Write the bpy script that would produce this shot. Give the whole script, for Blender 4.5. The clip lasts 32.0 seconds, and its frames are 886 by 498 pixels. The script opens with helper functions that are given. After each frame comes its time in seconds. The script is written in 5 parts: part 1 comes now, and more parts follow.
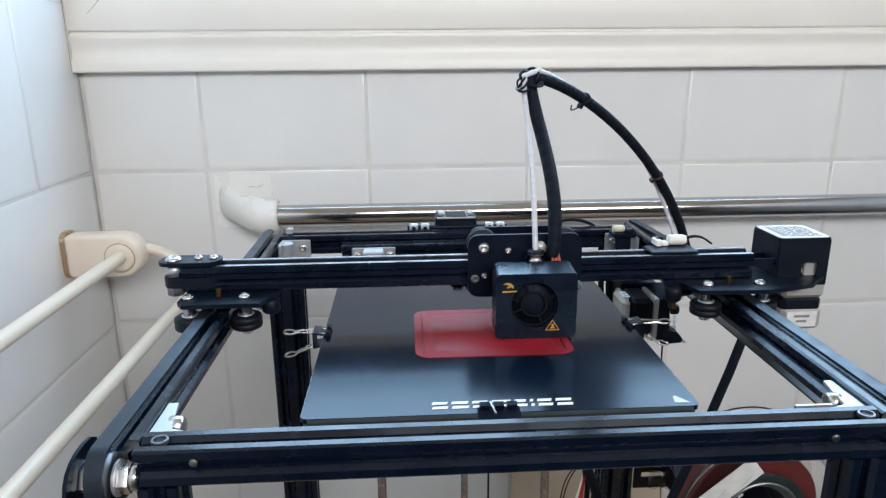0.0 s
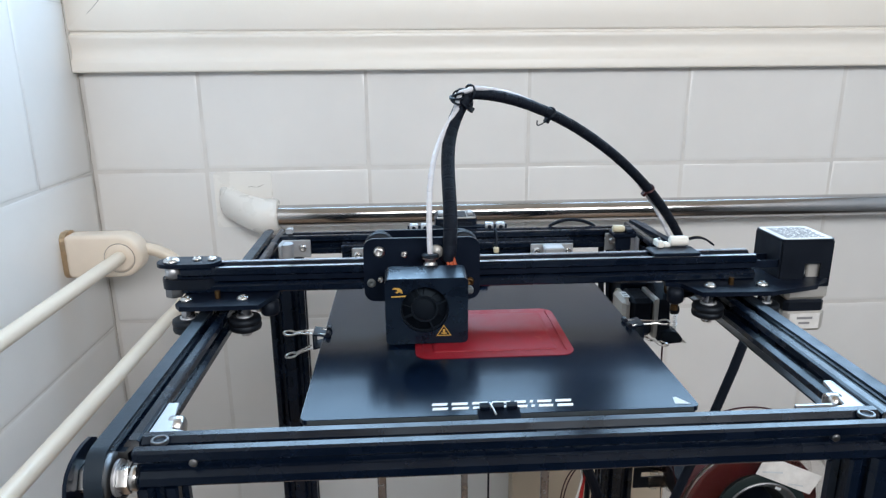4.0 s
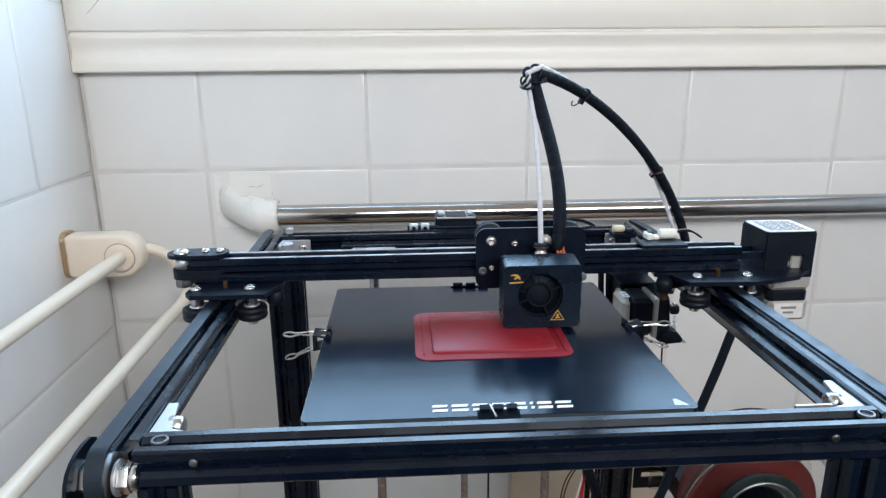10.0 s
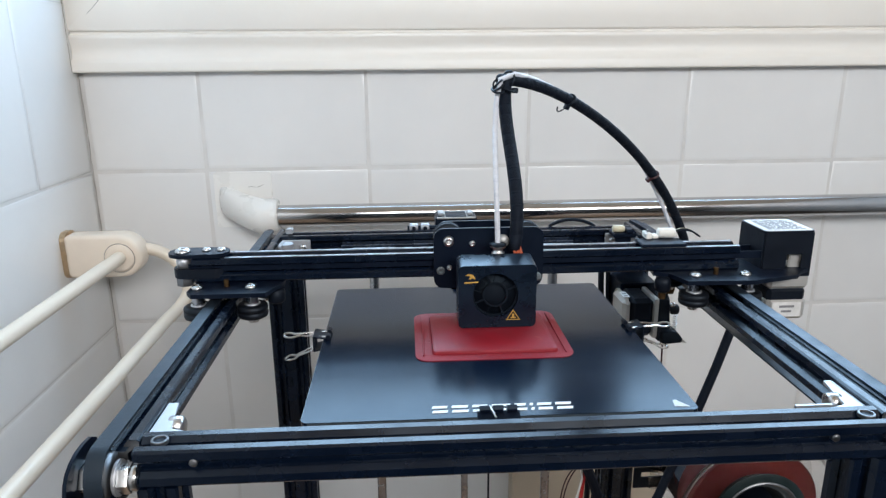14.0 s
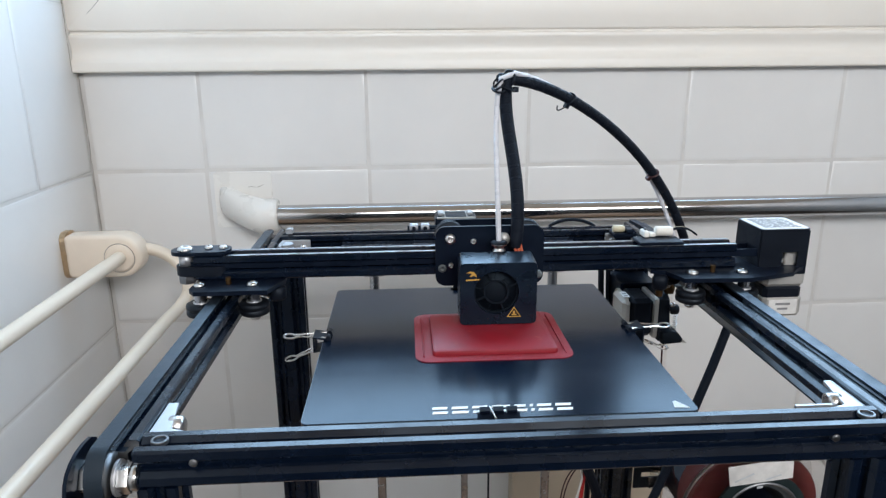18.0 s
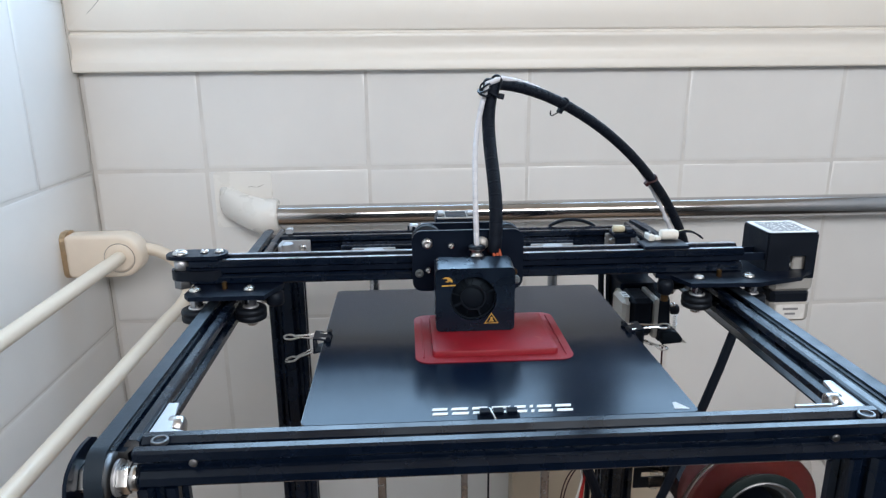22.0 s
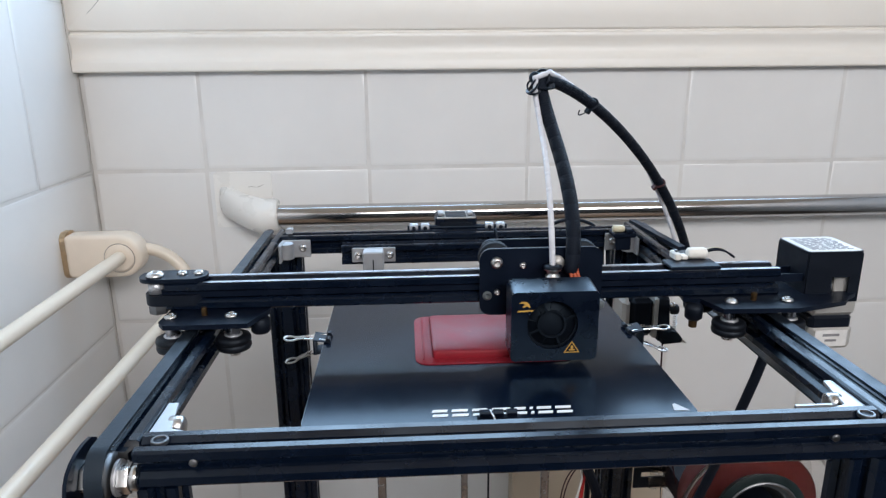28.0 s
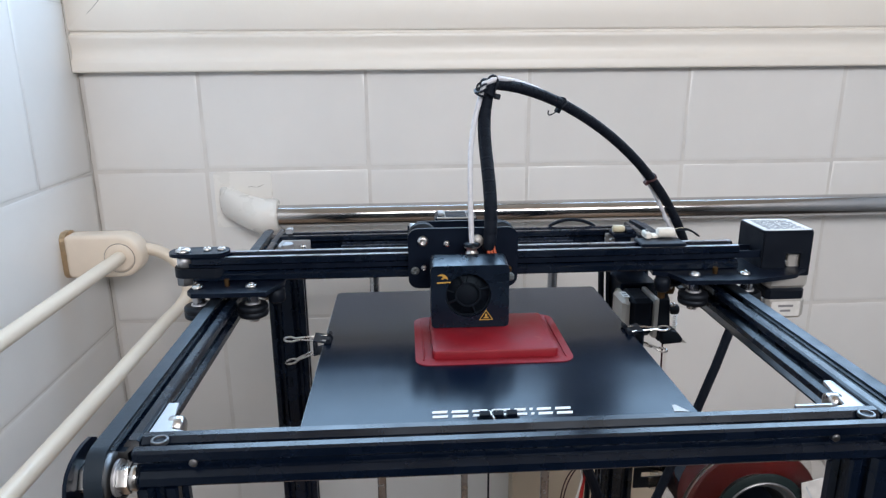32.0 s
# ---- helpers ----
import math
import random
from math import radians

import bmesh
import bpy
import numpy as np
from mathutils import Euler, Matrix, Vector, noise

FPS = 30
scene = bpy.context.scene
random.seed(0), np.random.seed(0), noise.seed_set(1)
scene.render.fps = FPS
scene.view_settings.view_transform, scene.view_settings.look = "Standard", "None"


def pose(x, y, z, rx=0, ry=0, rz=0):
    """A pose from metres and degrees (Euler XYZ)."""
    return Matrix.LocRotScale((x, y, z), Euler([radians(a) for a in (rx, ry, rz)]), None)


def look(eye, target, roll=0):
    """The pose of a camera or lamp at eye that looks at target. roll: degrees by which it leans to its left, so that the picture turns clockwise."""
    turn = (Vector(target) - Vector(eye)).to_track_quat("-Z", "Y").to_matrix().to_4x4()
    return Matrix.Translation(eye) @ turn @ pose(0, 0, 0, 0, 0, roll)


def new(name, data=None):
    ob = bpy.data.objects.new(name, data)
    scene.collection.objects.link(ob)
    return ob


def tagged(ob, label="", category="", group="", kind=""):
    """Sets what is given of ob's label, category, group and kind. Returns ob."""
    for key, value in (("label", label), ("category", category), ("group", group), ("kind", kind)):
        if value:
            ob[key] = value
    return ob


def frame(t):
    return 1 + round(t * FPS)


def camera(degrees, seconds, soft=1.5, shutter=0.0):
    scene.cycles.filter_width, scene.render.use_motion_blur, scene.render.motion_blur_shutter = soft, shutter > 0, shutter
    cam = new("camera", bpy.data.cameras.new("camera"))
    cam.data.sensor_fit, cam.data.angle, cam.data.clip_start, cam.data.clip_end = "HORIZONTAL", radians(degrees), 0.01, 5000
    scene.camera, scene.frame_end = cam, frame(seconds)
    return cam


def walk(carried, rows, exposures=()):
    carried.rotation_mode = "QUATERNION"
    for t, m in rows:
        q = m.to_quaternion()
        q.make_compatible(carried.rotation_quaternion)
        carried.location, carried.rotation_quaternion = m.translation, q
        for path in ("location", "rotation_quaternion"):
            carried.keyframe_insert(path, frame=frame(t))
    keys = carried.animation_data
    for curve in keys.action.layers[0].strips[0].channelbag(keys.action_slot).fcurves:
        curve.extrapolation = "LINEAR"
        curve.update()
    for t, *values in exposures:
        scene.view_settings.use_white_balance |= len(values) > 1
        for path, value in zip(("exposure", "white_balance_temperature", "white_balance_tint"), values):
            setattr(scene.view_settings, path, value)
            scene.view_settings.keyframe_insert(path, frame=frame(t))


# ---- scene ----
cam = camera(66.54, 32.0, soft=1.3)
EYE = Vector((-0.0254, -0.5183, 0.1799))
VIEW = look(EYE, EYE + Vector((0.0525, 0.9612, -0.2710)), -0.48)
walk(cam, [(0.0, VIEW), (32.0, VIEW)], [(0.0, 0.09, 6250, 10), (9.0, 0.13, 6250, 10), (13.0, 0.13, 6250, 10), (22.0, 0.02, 6300, 11.2), (28.0, 0.0, 6330, 12.5), (32.0, -0.02, 6360, 13.2)])

# ---- light: daylight through the window above the tiles, plus an added fill behind the camera ----
world = bpy.data.worlds.new("sky")
scene.world = world
world.use_nodes = True
wn = world.node_tree.nodes
sky = wn.new("ShaderNodeTexSky")
sky.sky_type = "NISHITA"
sky.sun_disc = False
sky.sun_elevation, sky.sun_rotation = radians(38), radians(150)
wn["Background"].inputs[1].default_value = 0.15
world.node_tree.links.new(sky.outputs[0], wn["Background"].inputs[0])

sun_data = bpy.data.lights.new("sun", "SUN")
sun_data.energy, sun_data.angle, sun_data.color = 0.8, radians(12), (1.0, 0.96, 0.9)
sun = new("sun", sun_data)
sun.matrix_world = look((3, -5, 5), (0, 0, 0))

WALL_Y, WALL_X = 0.546, -0.5075      # tiled faces of the back and the left wall
RIGHT_X, FRONT_Y = 1.55, -1.75
FLOOR_Z, CEIL_Z = -1.30, 1.25
WIN = (-0.462, 1.25, 0.276, 1.10)     # window opening in the back wall: x0, x1, z0, z1


def area_lamp(name, centre, target, w, h, watts, colour):
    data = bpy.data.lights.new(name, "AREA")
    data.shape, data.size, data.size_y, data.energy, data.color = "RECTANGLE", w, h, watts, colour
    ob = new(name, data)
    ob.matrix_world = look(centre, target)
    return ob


GLASS_Z = 0.345                      # top of the sash's bottom rail, set to suit the bed's reflection
area_lamp("daylight_back", ((WIN[0] + WIN[1]) / 2, WALL_Y + 0.10, (GLASS_Z + WIN[3]) / 2),
             ((WIN[0] + WIN[1]) / 2, -1.0, 0.45), WIN[1] - WIN[0], WIN[3] - GLASS_Z, 34.0, (0.54, 0.77, 1.0))
# Fill lamp added behind the camera to light the tiled wall evenly.
area_lamp("front_fill", (0.55, FRONT_Y - 0.08, 0.97), (0.3, 0.5, 0.0), 1.5, 0.46, 34.0, (0.985, 0.97, 0.95))


# ---- materials ----
def nodes_of(name):
    m = bpy.data.materials.new(name)
    m.use_nodes = True
    nt = m.node_tree
    return m, nt, nt.nodes["Principled BSDF"]


def coords(nt, scale):
    tc = nt.nodes.new("ShaderNodeTexCoord")
    mp = nt.nodes.new("ShaderNodeMapping")
    mp.inputs["Scale"].default_value = scale if isinstance(scale, tuple) else (scale,) * 3
    nt.links.new(tc.outputs["Object"], mp.inputs["Vector"])
    return mp.outputs["Vector"]


def noise_node(nt, scale, detail=4.0, rough=0.55):
    n = nt.nodes.new("ShaderNodeTexNoise")
    n.inputs["Scale"].default_value, n.inputs["Detail"].default_value, n.inputs["Roughness"].default_value = 1.0, detail, rough
    nt.links.new(coords(nt, scale), n.inputs["Vector"])
    return n.outputs["Fac"]


def ramp(nt, fac, stops):
    r = nt.nodes.new("ShaderNodeValToRGB")
    e = r.color_ramp.elements
    while len(e) < len(stops):
        e.new(0.5)
    for k, (p, c) in zip(e, stops):
        k.position, k.color = p, (*c, 1) if len(c) == 3 else c
    nt.links.new(fac, r.inputs["Fac"])
    return r.outputs["Color"]


def shade(c, f):
    return tuple(v * f for v in c)


def surface(name, colour, rough=0.5, metal=0.0, vary=0.12, coarse=25.0, fine=600.0, bump=0.15, depth=0.0004, rough_vary=0.12,
            spec=0.5, coat=0.0, tint=None, dirt_or_glint=None, patch_at=0.68, patch_scale=14.0, per_piece=0.0):
    """A painted, moulded or metal surface: colour drift at a coarse scale, grain and relief at a fine one, optional
    patches of grime or painted glint.
    """
    m, nt, b = nodes_of(name)
    big, small = noise_node(nt, coarse, 5.0), noise_node(nt, fine, 3.0, 0.6)
    col = ramp(nt, big, [(0.3, shade(colour, 1 - vary)), (0.7, shade(colour, 1 + vary * 0.6))])
    if per_piece:
        oi = nt.nodes.new("ShaderNodeObjectInfo")
        mr = nt.nodes.new("ShaderNodeMapRange")
        mr.inputs["To Min"].default_value, mr.inputs["To Max"].default_value = 1 - per_piece, 1 + per_piece * 0.4
        nt.links.new(oi.outputs["Random"], mr.inputs["Value"])
        hsv = nt.nodes.new("ShaderNodeHueSaturation")
        nt.links.new(mr.outputs[0], hsv.inputs["Value"])
        nt.links.new(col, hsv.inputs["Color"])
        col = hsv.outputs[0]
    if dirt_or_glint:
        mask = ramp(nt, noise_node(nt, patch_scale, 8.0, 0.65), [(patch_at - 0.08, (0, 0, 0)), (patch_at + 0.08, (1, 1, 1))])
        mix = nt.nodes.new("ShaderNodeMix")
        mix.data_type = "RGBA"
        nt.links.new(mask, mix.inputs[0])
        nt.links.new(col, mix.inputs[6])
        mix.inputs[7].default_value = (*dirt_or_glint, 1)
        col = mix.outputs[2]
    nt.links.new(col, b.inputs["Base Color"])
    lo, hi = max(0.02, rough - rough_vary), min(1, rough + rough_vary)
    nt.links.new(ramp(nt, big, [(0.25, (lo,) * 3), (0.75, (hi,) * 3)]), b.inputs["Roughness"])
    b.inputs["Metallic"].default_value = metal
    b.inputs["Specular IOR Level"].default_value = spec
    b.inputs["Coat Weight"].default_value = coat
    if tint:
        b.inputs["Specular Tint"].default_value = (*tint, 1)
    if bump:
        bp = nt.nodes.new("ShaderNodeBump")
        bp.inputs["Strength"].default_value, bp.inputs["Distance"].default_value = bump, depth
        nt.links.new(small, bp.inputs["Height"])
        nt.links.new(bp.outputs[0], b.inputs["Normal"])
    return m


def wavy(name, colour, rough, scale, axis="X", **more):
    """A surface with fine parallel ridges (turned metal, print layers, braid)."""
    m = surface(name, colour, rough, **more)
    nt = m.node_tree
    b = nt.nodes["Principled BSDF"]
    w = nt.nodes.new("ShaderNodeTexWave")
    w.bands_direction = axis
    w.inputs["Scale"].default_value, w.inputs["Distortion"].default_value = 1.0, 0.6
    nt.links.new(coords(nt, scale), w.inputs["Vector"])
    bp = nt.nodes.new("ShaderNodeBump")
    bp.inputs["Strength"].default_value, bp.inputs["Distance"].default_value = 0.35, 0.0003
    nt.links.new(w.outputs["Fac"], bp.inputs["Height"])
    nt.links.new(bp.outputs[0], b.inputs["Normal"])
    return m


def glass(name, tint, rough=0.03, alpha=0.25):
    m, nt, b = nodes_of(name)
    b.inputs["Base Color"].default_value = (*tint, 1)
    b.inputs["Roughness"].default_value = rough
    b.inputs["Transmission Weight"].default_value = 1.0
    b.inputs["IOR"].default_value = 1.2
    return m


M_TILE = surface("white_glazed_tile", (0.782, 0.776, 0.760), 0.20, vary=0.03, coarse=9, fine=60, bump=0.06, depth=0.001, rough_vary=0.06, per_piece=0.035)
M_GROUT = surface("cream_grout", (0.67, 0.655, 0.63), 0.85, vary=0.10, coarse=18, fine=500, bump=0.4)
M_CASING = surface("cream_gloss_paint", (0.825, 0.785, 0.720), 0.38, vary=0.03, coarse=7, fine=160, bump=0.1, depth=0.0006, rough_vary=0.03)
M_CEILING = surface("brown_ceiling", (0.38, 0.285, 0.20), 0.8, vary=0.05, coarse=4, fine=120, bump=0.2)
M_PLASTER = surface("grey_plaster", (0.42, 0.415, 0.41), 0.8, vary=0.04, coarse=4, fine=120, bump=0.2)
M_FLOOR = surface("brown_floor_tile", (0.06, 0.05, 0.043), 0.45, vary=0.12, coarse=5, fine=90)
M_CERAMIC = surface("white_ceramic", (0.80, 0.785, 0.75), 0.28, vary=0.02, coarse=30, fine=200, bump=0.05, rough_vary=0.03)
M_CREAM = surface("cream_ceramic", (0.81, 0.70, 0.575), 0.3, vary=0.05, coarse=20, fine=200, bump=0.06, rough_vary=0.03)
M_CREAM_PIPE = surface("cream_enamel", (0.74, 0.645, 0.525), 0.35, vary=0.05, coarse=14, fine=260, bump=0.08, dirt_or_glint=(0.4, 0.33, 0.25), patch_at=0.78, patch_scale=40, rough_vary=0.03)
M_BRASS = surface("worn_brass", (0.62, 0.47, 0.31), 0.35, metal=1.0, vary=0.25, coarse=60, fine=500, dirt_or_glint=(0.20, 0.12, 0.07), patch_at=0.70, patch_scale=60)
M_CHROME = surface("chrome", (0.56, 0.555, 0.56), 0.14, metal=1.0, vary=0.05, coarse=20, fine=300, bump=0.0, rough_vary=0.04)
M_ALU = surface("black_anodised_aluminium", (0.0020, 0.0052, 0.014), 0.26, vary=0.2, coarse=40, fine=900, bump=0.1, depth=0.0002, spec=0.40, tint=(0.84, 0.94, 1.0), dirt_or_glint=(0.03, 0.03, 0.035), patch_at=0.74, patch_scale=55)
M_PLATE = surface("black_coated_steel", (0.0024, 0.0045, 0.012), 0.42, vary=0.2, coarse=60, fine=1200, bump=0.15, depth=0.0002, spec=0.24, tint=(0.62, 0.82, 1.0), dirt_or_glint=(0.014, 0.019, 0.024), patch_at=0.75, patch_scale=80)
M_SHROUD = surface("black_shroud_paint", (0.0026, 0.0048, 0.012), 0.30, vary=0.2, coarse=70, fine=1300, bump=0.2, depth=0.0002, spec=0.52, tint=(0.55, 0.80, 1.0), dirt_or_glint=(0.018, 0.019, 0.024), patch_at=0.76, patch_scale=70)
M_PLASTIC = surface("black_plastic", (0.0030, 0.0046, 0.0095), 0.5, spec=0.28, tint=(0.75, 0.87, 1.0), vary=0.2, coarse=60, fine=1500, bump=0.3, depth=0.0002)
M_RUBBER = surface("black_rubber", (0.005, 0.0062, 0.0095), 0.5, spec=0.3, tint=(0.75, 0.87, 1.0), vary=0.25, coarse=70, fine=900, bump=0.3, dirt_or_glint=(0.03, 0.028, 0.026), patch_at=0.76, patch_scale=80)
M_BELT = surface("worn_belt_rubber", (0.010, 0.015, 0.022), 0.40, spec=0.48, tint=(0.7, 0.85, 1.0), vary=0.2, coarse=80, fine=900, bump=0.3)
M_SLEEVE = wavy("black_braided_sleeve", (0.004, 0.0055, 0.011), 0.6, (500, 500, 900), "DIAGONAL", vary=0.25, coarse=200, bump=0.4, spec=0.22, tint=(0.7, 0.84, 1.0))
M_PTFE = surface("white_ptfe_tube", (0.60, 0.61, 0.65), 0.35, vary=0.03, coarse=60, fine=500, bump=0.03, rough_vary=0.03)
M_STEEL = surface("bright_steel", (0.62, 0.61, 0.60), 0.28, metal=1.0, vary=0.12, coarse=90, fine=900, bump=0.08, dirt_or_glint=(0.3, 0.28, 0.26), patch_at=0.72, patch_scale=150)
M_ZINC = surface("zinc_plated_steel", (0.50, 0.51, 0.53), 0.45, metal=0.75, vary=0.12, coarse=60, fine=700, bump=0.1, rough_vary=0.03)
M_ROD = surface("ground_steel_rod", (0.42, 0.43, 0.46), 0.25, metal=1.0, vary=0.1, coarse=50, fine=600, bump=0.05)
M_NICKEL = surface("motor_end_aluminium", (0.50, 0.49, 0.465), 0.5, metal=0.55, vary=0.08, coarse=50, fine=700, bump=0.15, rough_vary=0.03)
M_LIP = surface("bright_lip_metal", (0.36, 0.37, 0.40), 0.34, metal=1.0, vary=0.25, coarse=60, fine=700, bump=0.1, dirt_or_glint=(0.10, 0.11, 0.13), patch_at=0.70, patch_scale=40)
M_DULL = surface("dull_dark_steel", (0.20, 0.205, 0.215), 0.42, metal=1.0, vary=0.15, coarse=90, fine=900, bump=0.08)
M_BRASSNUT = surface("brass_insert", (0.12, 0.072, 0.034), 0.5, metal=1.0, vary=0.3, coarse=300, fine=900)
M_BED = surface("black_coated_glass", (0.0019, 0.0056, 0.0160), 0.20, vary=0.15, coarse=11, fine=1100, bump=0.10, depth=0.0001, rough_vary=0.04, spec=0.21, tint=(0.52, 0.80, 1.0), dirt_or_glint=(0.006, 0.011, 0.020), patch_at=0.66, patch_scale=26)
M_EDGE = surface("cut_glass_edge", (0.06, 0.075, 0.085), 0.35, vary=0.1, coarse=60)
M_HEATER = surface("heater_plate", (0.03, 0.03, 0.03), 0.6, vary=0.1)
M_WHITE_INK = surface("white_ink", (0.80, 0.80, 0.78), 0.5, vary=0.05, coarse=80)
M_PALE_INK = surface("pale_worn_ink", (0.55, 0.58, 0.60), 0.5, vary=0.15, coarse=120)
M_YELLOW_INK = surface("yellow_ink", (0.55, 0.32, 0.06), 0.55, vary=0.1, coarse=120)
M_PAPER = surface("white_paper_label", (0.70, 0.69, 0.67), 0.75, vary=0.14, coarse=110, fine=400, bump=0.3)
M_SEAM = surface("tan_seam", (0.36, 0.31, 0.26), 0.7, vary=0.2, coarse=120)
M_GREY_INK = surface("grey_ink", (0.22, 0.22, 0.23), 0.7, vary=0.15, coarse=200)
M_RED = wavy("red_filament_plastic", (0.26, 0.011, 0.021), 0.48, (900, 900, 30), "DIAGONAL", vary=0.15, coarse=40, spec=0.32)
# Orange patches paint the block's glints into its colour.
M_RED_BLOCK = surface("red_printed_plastic", (0.235, 0.009, 0.018), 0.46, spec=0.3, vary=0.22, coarse=35, fine=500, bump=0.35, depth=0.0003, dirt_or_glint=(0.36, 0.06, 0.04), patch_at=0.70, patch_scale=55)
M_SPOOL_RED = wavy("wound_red_filament", (0.12, 0.017, 0.016), 0.5, (600, 600, 600), "Z", vary=0.2, coarse=30)
M_TEAL = surface("dark_teal_plastic", (0.008, 0.017, 0.018), 0.5, spec=0.25, vary=0.2, coarse=60)
M_HUB = surface("grey_spool_hub", (0.10, 0.115, 0.12), 0.5, vary=0.15, coarse=40)
M_CLEAR = glass("clear_flange_plastic", (0.92, 0.90, 0.88))
M_FILM = glass("clear_film", (0.88, 0.88, 0.88), 0.08)
M_CLEAR_RIM = glass("clear_rim_plastic", (0.60, 0.59, 0.57), 0.35)
M_RED_WIRE = surface("red_wire", (0.45, 0.02, 0.02), 0.5, vary=0.1, coarse=100)
M_ORANGE_WIRE = surface("orange_wire", (0.42, 0.075, 0.02), 0.5, vary=0.2, coarse=300)
M_WHITE_WIRE = surface("white_plastic", (0.78, 0.76, 0.70), 0.45, vary=0.08, coarse=120, rough_vary=0.03)
M_YELLOWED = surface("yellowed_plastic", (0.60, 0.54, 0.38), 0.5, vary=0.15, coarse=150)
M_BEIGE = surface("beige_painted_board", (0.60, 0.50, 0.38), 0.5, vary=0.06, coarse=6, fine=100)
M_FAN = surface("matt_black_fan_plastic", (0.0028, 0.0042, 0.008), 0.6, vary=0.2, coarse=90, fine=1500, bump=0.2, depth=0.0002, spec=0.24, tint=(0.66, 0.86, 1.0))
M_RED_TIE = surface("dark_red_wire_tie", (0.035, 0.003, 0.006), 0.5, vary=0.1, coarse=100)
M_WOOD = surface("brown_worktop", (0.24, 0.15, 0.09), 0.45, vary=0.3, coarse=12, fine=140)
M_CRACK = surface("dark_crack_dirt", (0.36, 0.335, 0.30), 0.9, vary=0.3, coarse=60, fine=300)
# Dark tone for unseen surfaces, chosen for what the black parts reflect.
M_DARK = surface("unseen_dark_surface", (0.055, 0.045, 0.036), 0.6, vary=0.1, coarse=4, fine=90)


# ---- mesh helpers ----
def add_box(bm, x0, x1, y0, y1, z0, z1, bevel=0.0, seg=1):
    m = Matrix.Translation(((x0 + x1) / 2, (y0 + y1) / 2, (z0 + z1) / 2)) @ Matrix.Diagonal((abs(x1 - x0), abs(y1 - y0), abs(z1 - z0), 1))
    vs = bmesh.ops.create_cube(bm, size=1.0, matrix=m)["verts"]
    if bevel:
        es = {e for v in vs for e in v.link_edges}
        bmesh.ops.bevel(bm, geom=list(es), offset=bevel, segments=seg, affect="EDGES", profile=0.6)
    return bm


def box(*a, **k):
    return add_box(bmesh.new(), *a, **k)


AXIS = {"x": Matrix.Rotation(radians(90), 4, "Y"), "y": Matrix.Rotation(radians(-90), 4, "X"), "z": Matrix.Identity(4)}


def add_rod(bm, centre, axis, r, length, seg=20, r2=None, bevel=0.0):
    """A round bar of that length about its centre, along x, y or z."""
    m = Matrix.Translation(centre) @ AXIS[axis]
    vs = bmesh.ops.create_cone(bm, cap_ends=True, segments=seg, radius1=r, radius2=r if r2 is None else r2, depth=length, matrix=m)["verts"]
    if bevel:
        fs = {f for v in vs for f in v.link_faces if len(f.verts) == seg}
        es = {e for f in fs for e in f.edges}
        bmesh.ops.bevel(bm, geom=list(es), offset=bevel, segments=2, affect="EDGES", profile=0.6)
    return bm


def rod(*a, **k):
    return add_rod(bmesh.new(), *a, **k)


def add_lathe(bm, centre, axis, profile, seg=28, ring=False):
    """A turned body: profile of (radius, height) along the axis."""
    m = Matrix.Translation(centre) @ AXIS[axis]
    rings = []
    for r, h in profile:
        rings.append([bm.verts.new(m @ Vector((r * math.cos(a), r * math.sin(a), h))) for a in (2 * math.pi * k / seg for k in range(seg))])
    for a, b in zip(rings, rings[1:] + rings[:1] if ring else rings[1:]):
        for k in range(seg):
            bm.faces.new((a[k], a[(k + 1) % seg], b[(k + 1) % seg], b[k]))
    if ring:
        bmesh.ops.recalc_face_normals(bm, faces=bm.faces)
        return bm
    bm.faces.new(rings[0][::-1])
    bm.faces.new(rings[-1])
    return bm


def lathe(*a, **k):
    return add_lathe(bmesh.new(), *a, **k)


def add_prism(bm, pts, axis, a0, a1):
    """Extrudes a closed outline. axis x: pts are (y, z); axis y: (x, z); axis z: (x, y)."""
    def at(p, a):
        return {"x": (a, p[0], p[1]), "y": (p[0], a, p[1]), "z": (p[0], p[1], a)}[axis]
    lo = [bm.verts.new(at(p, a0)) for p in pts]
    hi = [bm.verts.new(at(p, a1)) for p in pts]
    n = len(pts)
    for k in range(n):
        bm.faces.new((lo[k], lo[(k + 1) % n], hi[(k + 1) % n], hi[k]))
    bm.faces.new(lo[::-1])
    bm.faces.new(hi)
    bmesh.ops.recalc_face_normals(bm, faces=bm.faces)
    return bm


def prism(*a):
    return add_prism(bmesh.new(), *a)


def rounded(x0, x1, y0, y1, r, seg=5, corners=(1, 1, 1, 1)):
    """An outline with rounded corners, from the lower left round to the upper left."""
    out = []
    for (cx, cy, px, py), a0, on in zip(((x0 + r, y0 + r, x0, y0), (x1 - r, y0 + r, x1, y0), (x1 - r, y1 - r, x1, y1), (x0 + r, y1 - r, x0, y1)), (180, 270, 0, 90), corners):
        if on:
            out += [(cx + r * math.cos(radians(a0 + 90 * k / seg)), cy + r * math.sin(radians(a0 + 90 * k / seg))) for k in range(seg + 1)]
        else:
            out.append((px, py))
    return out


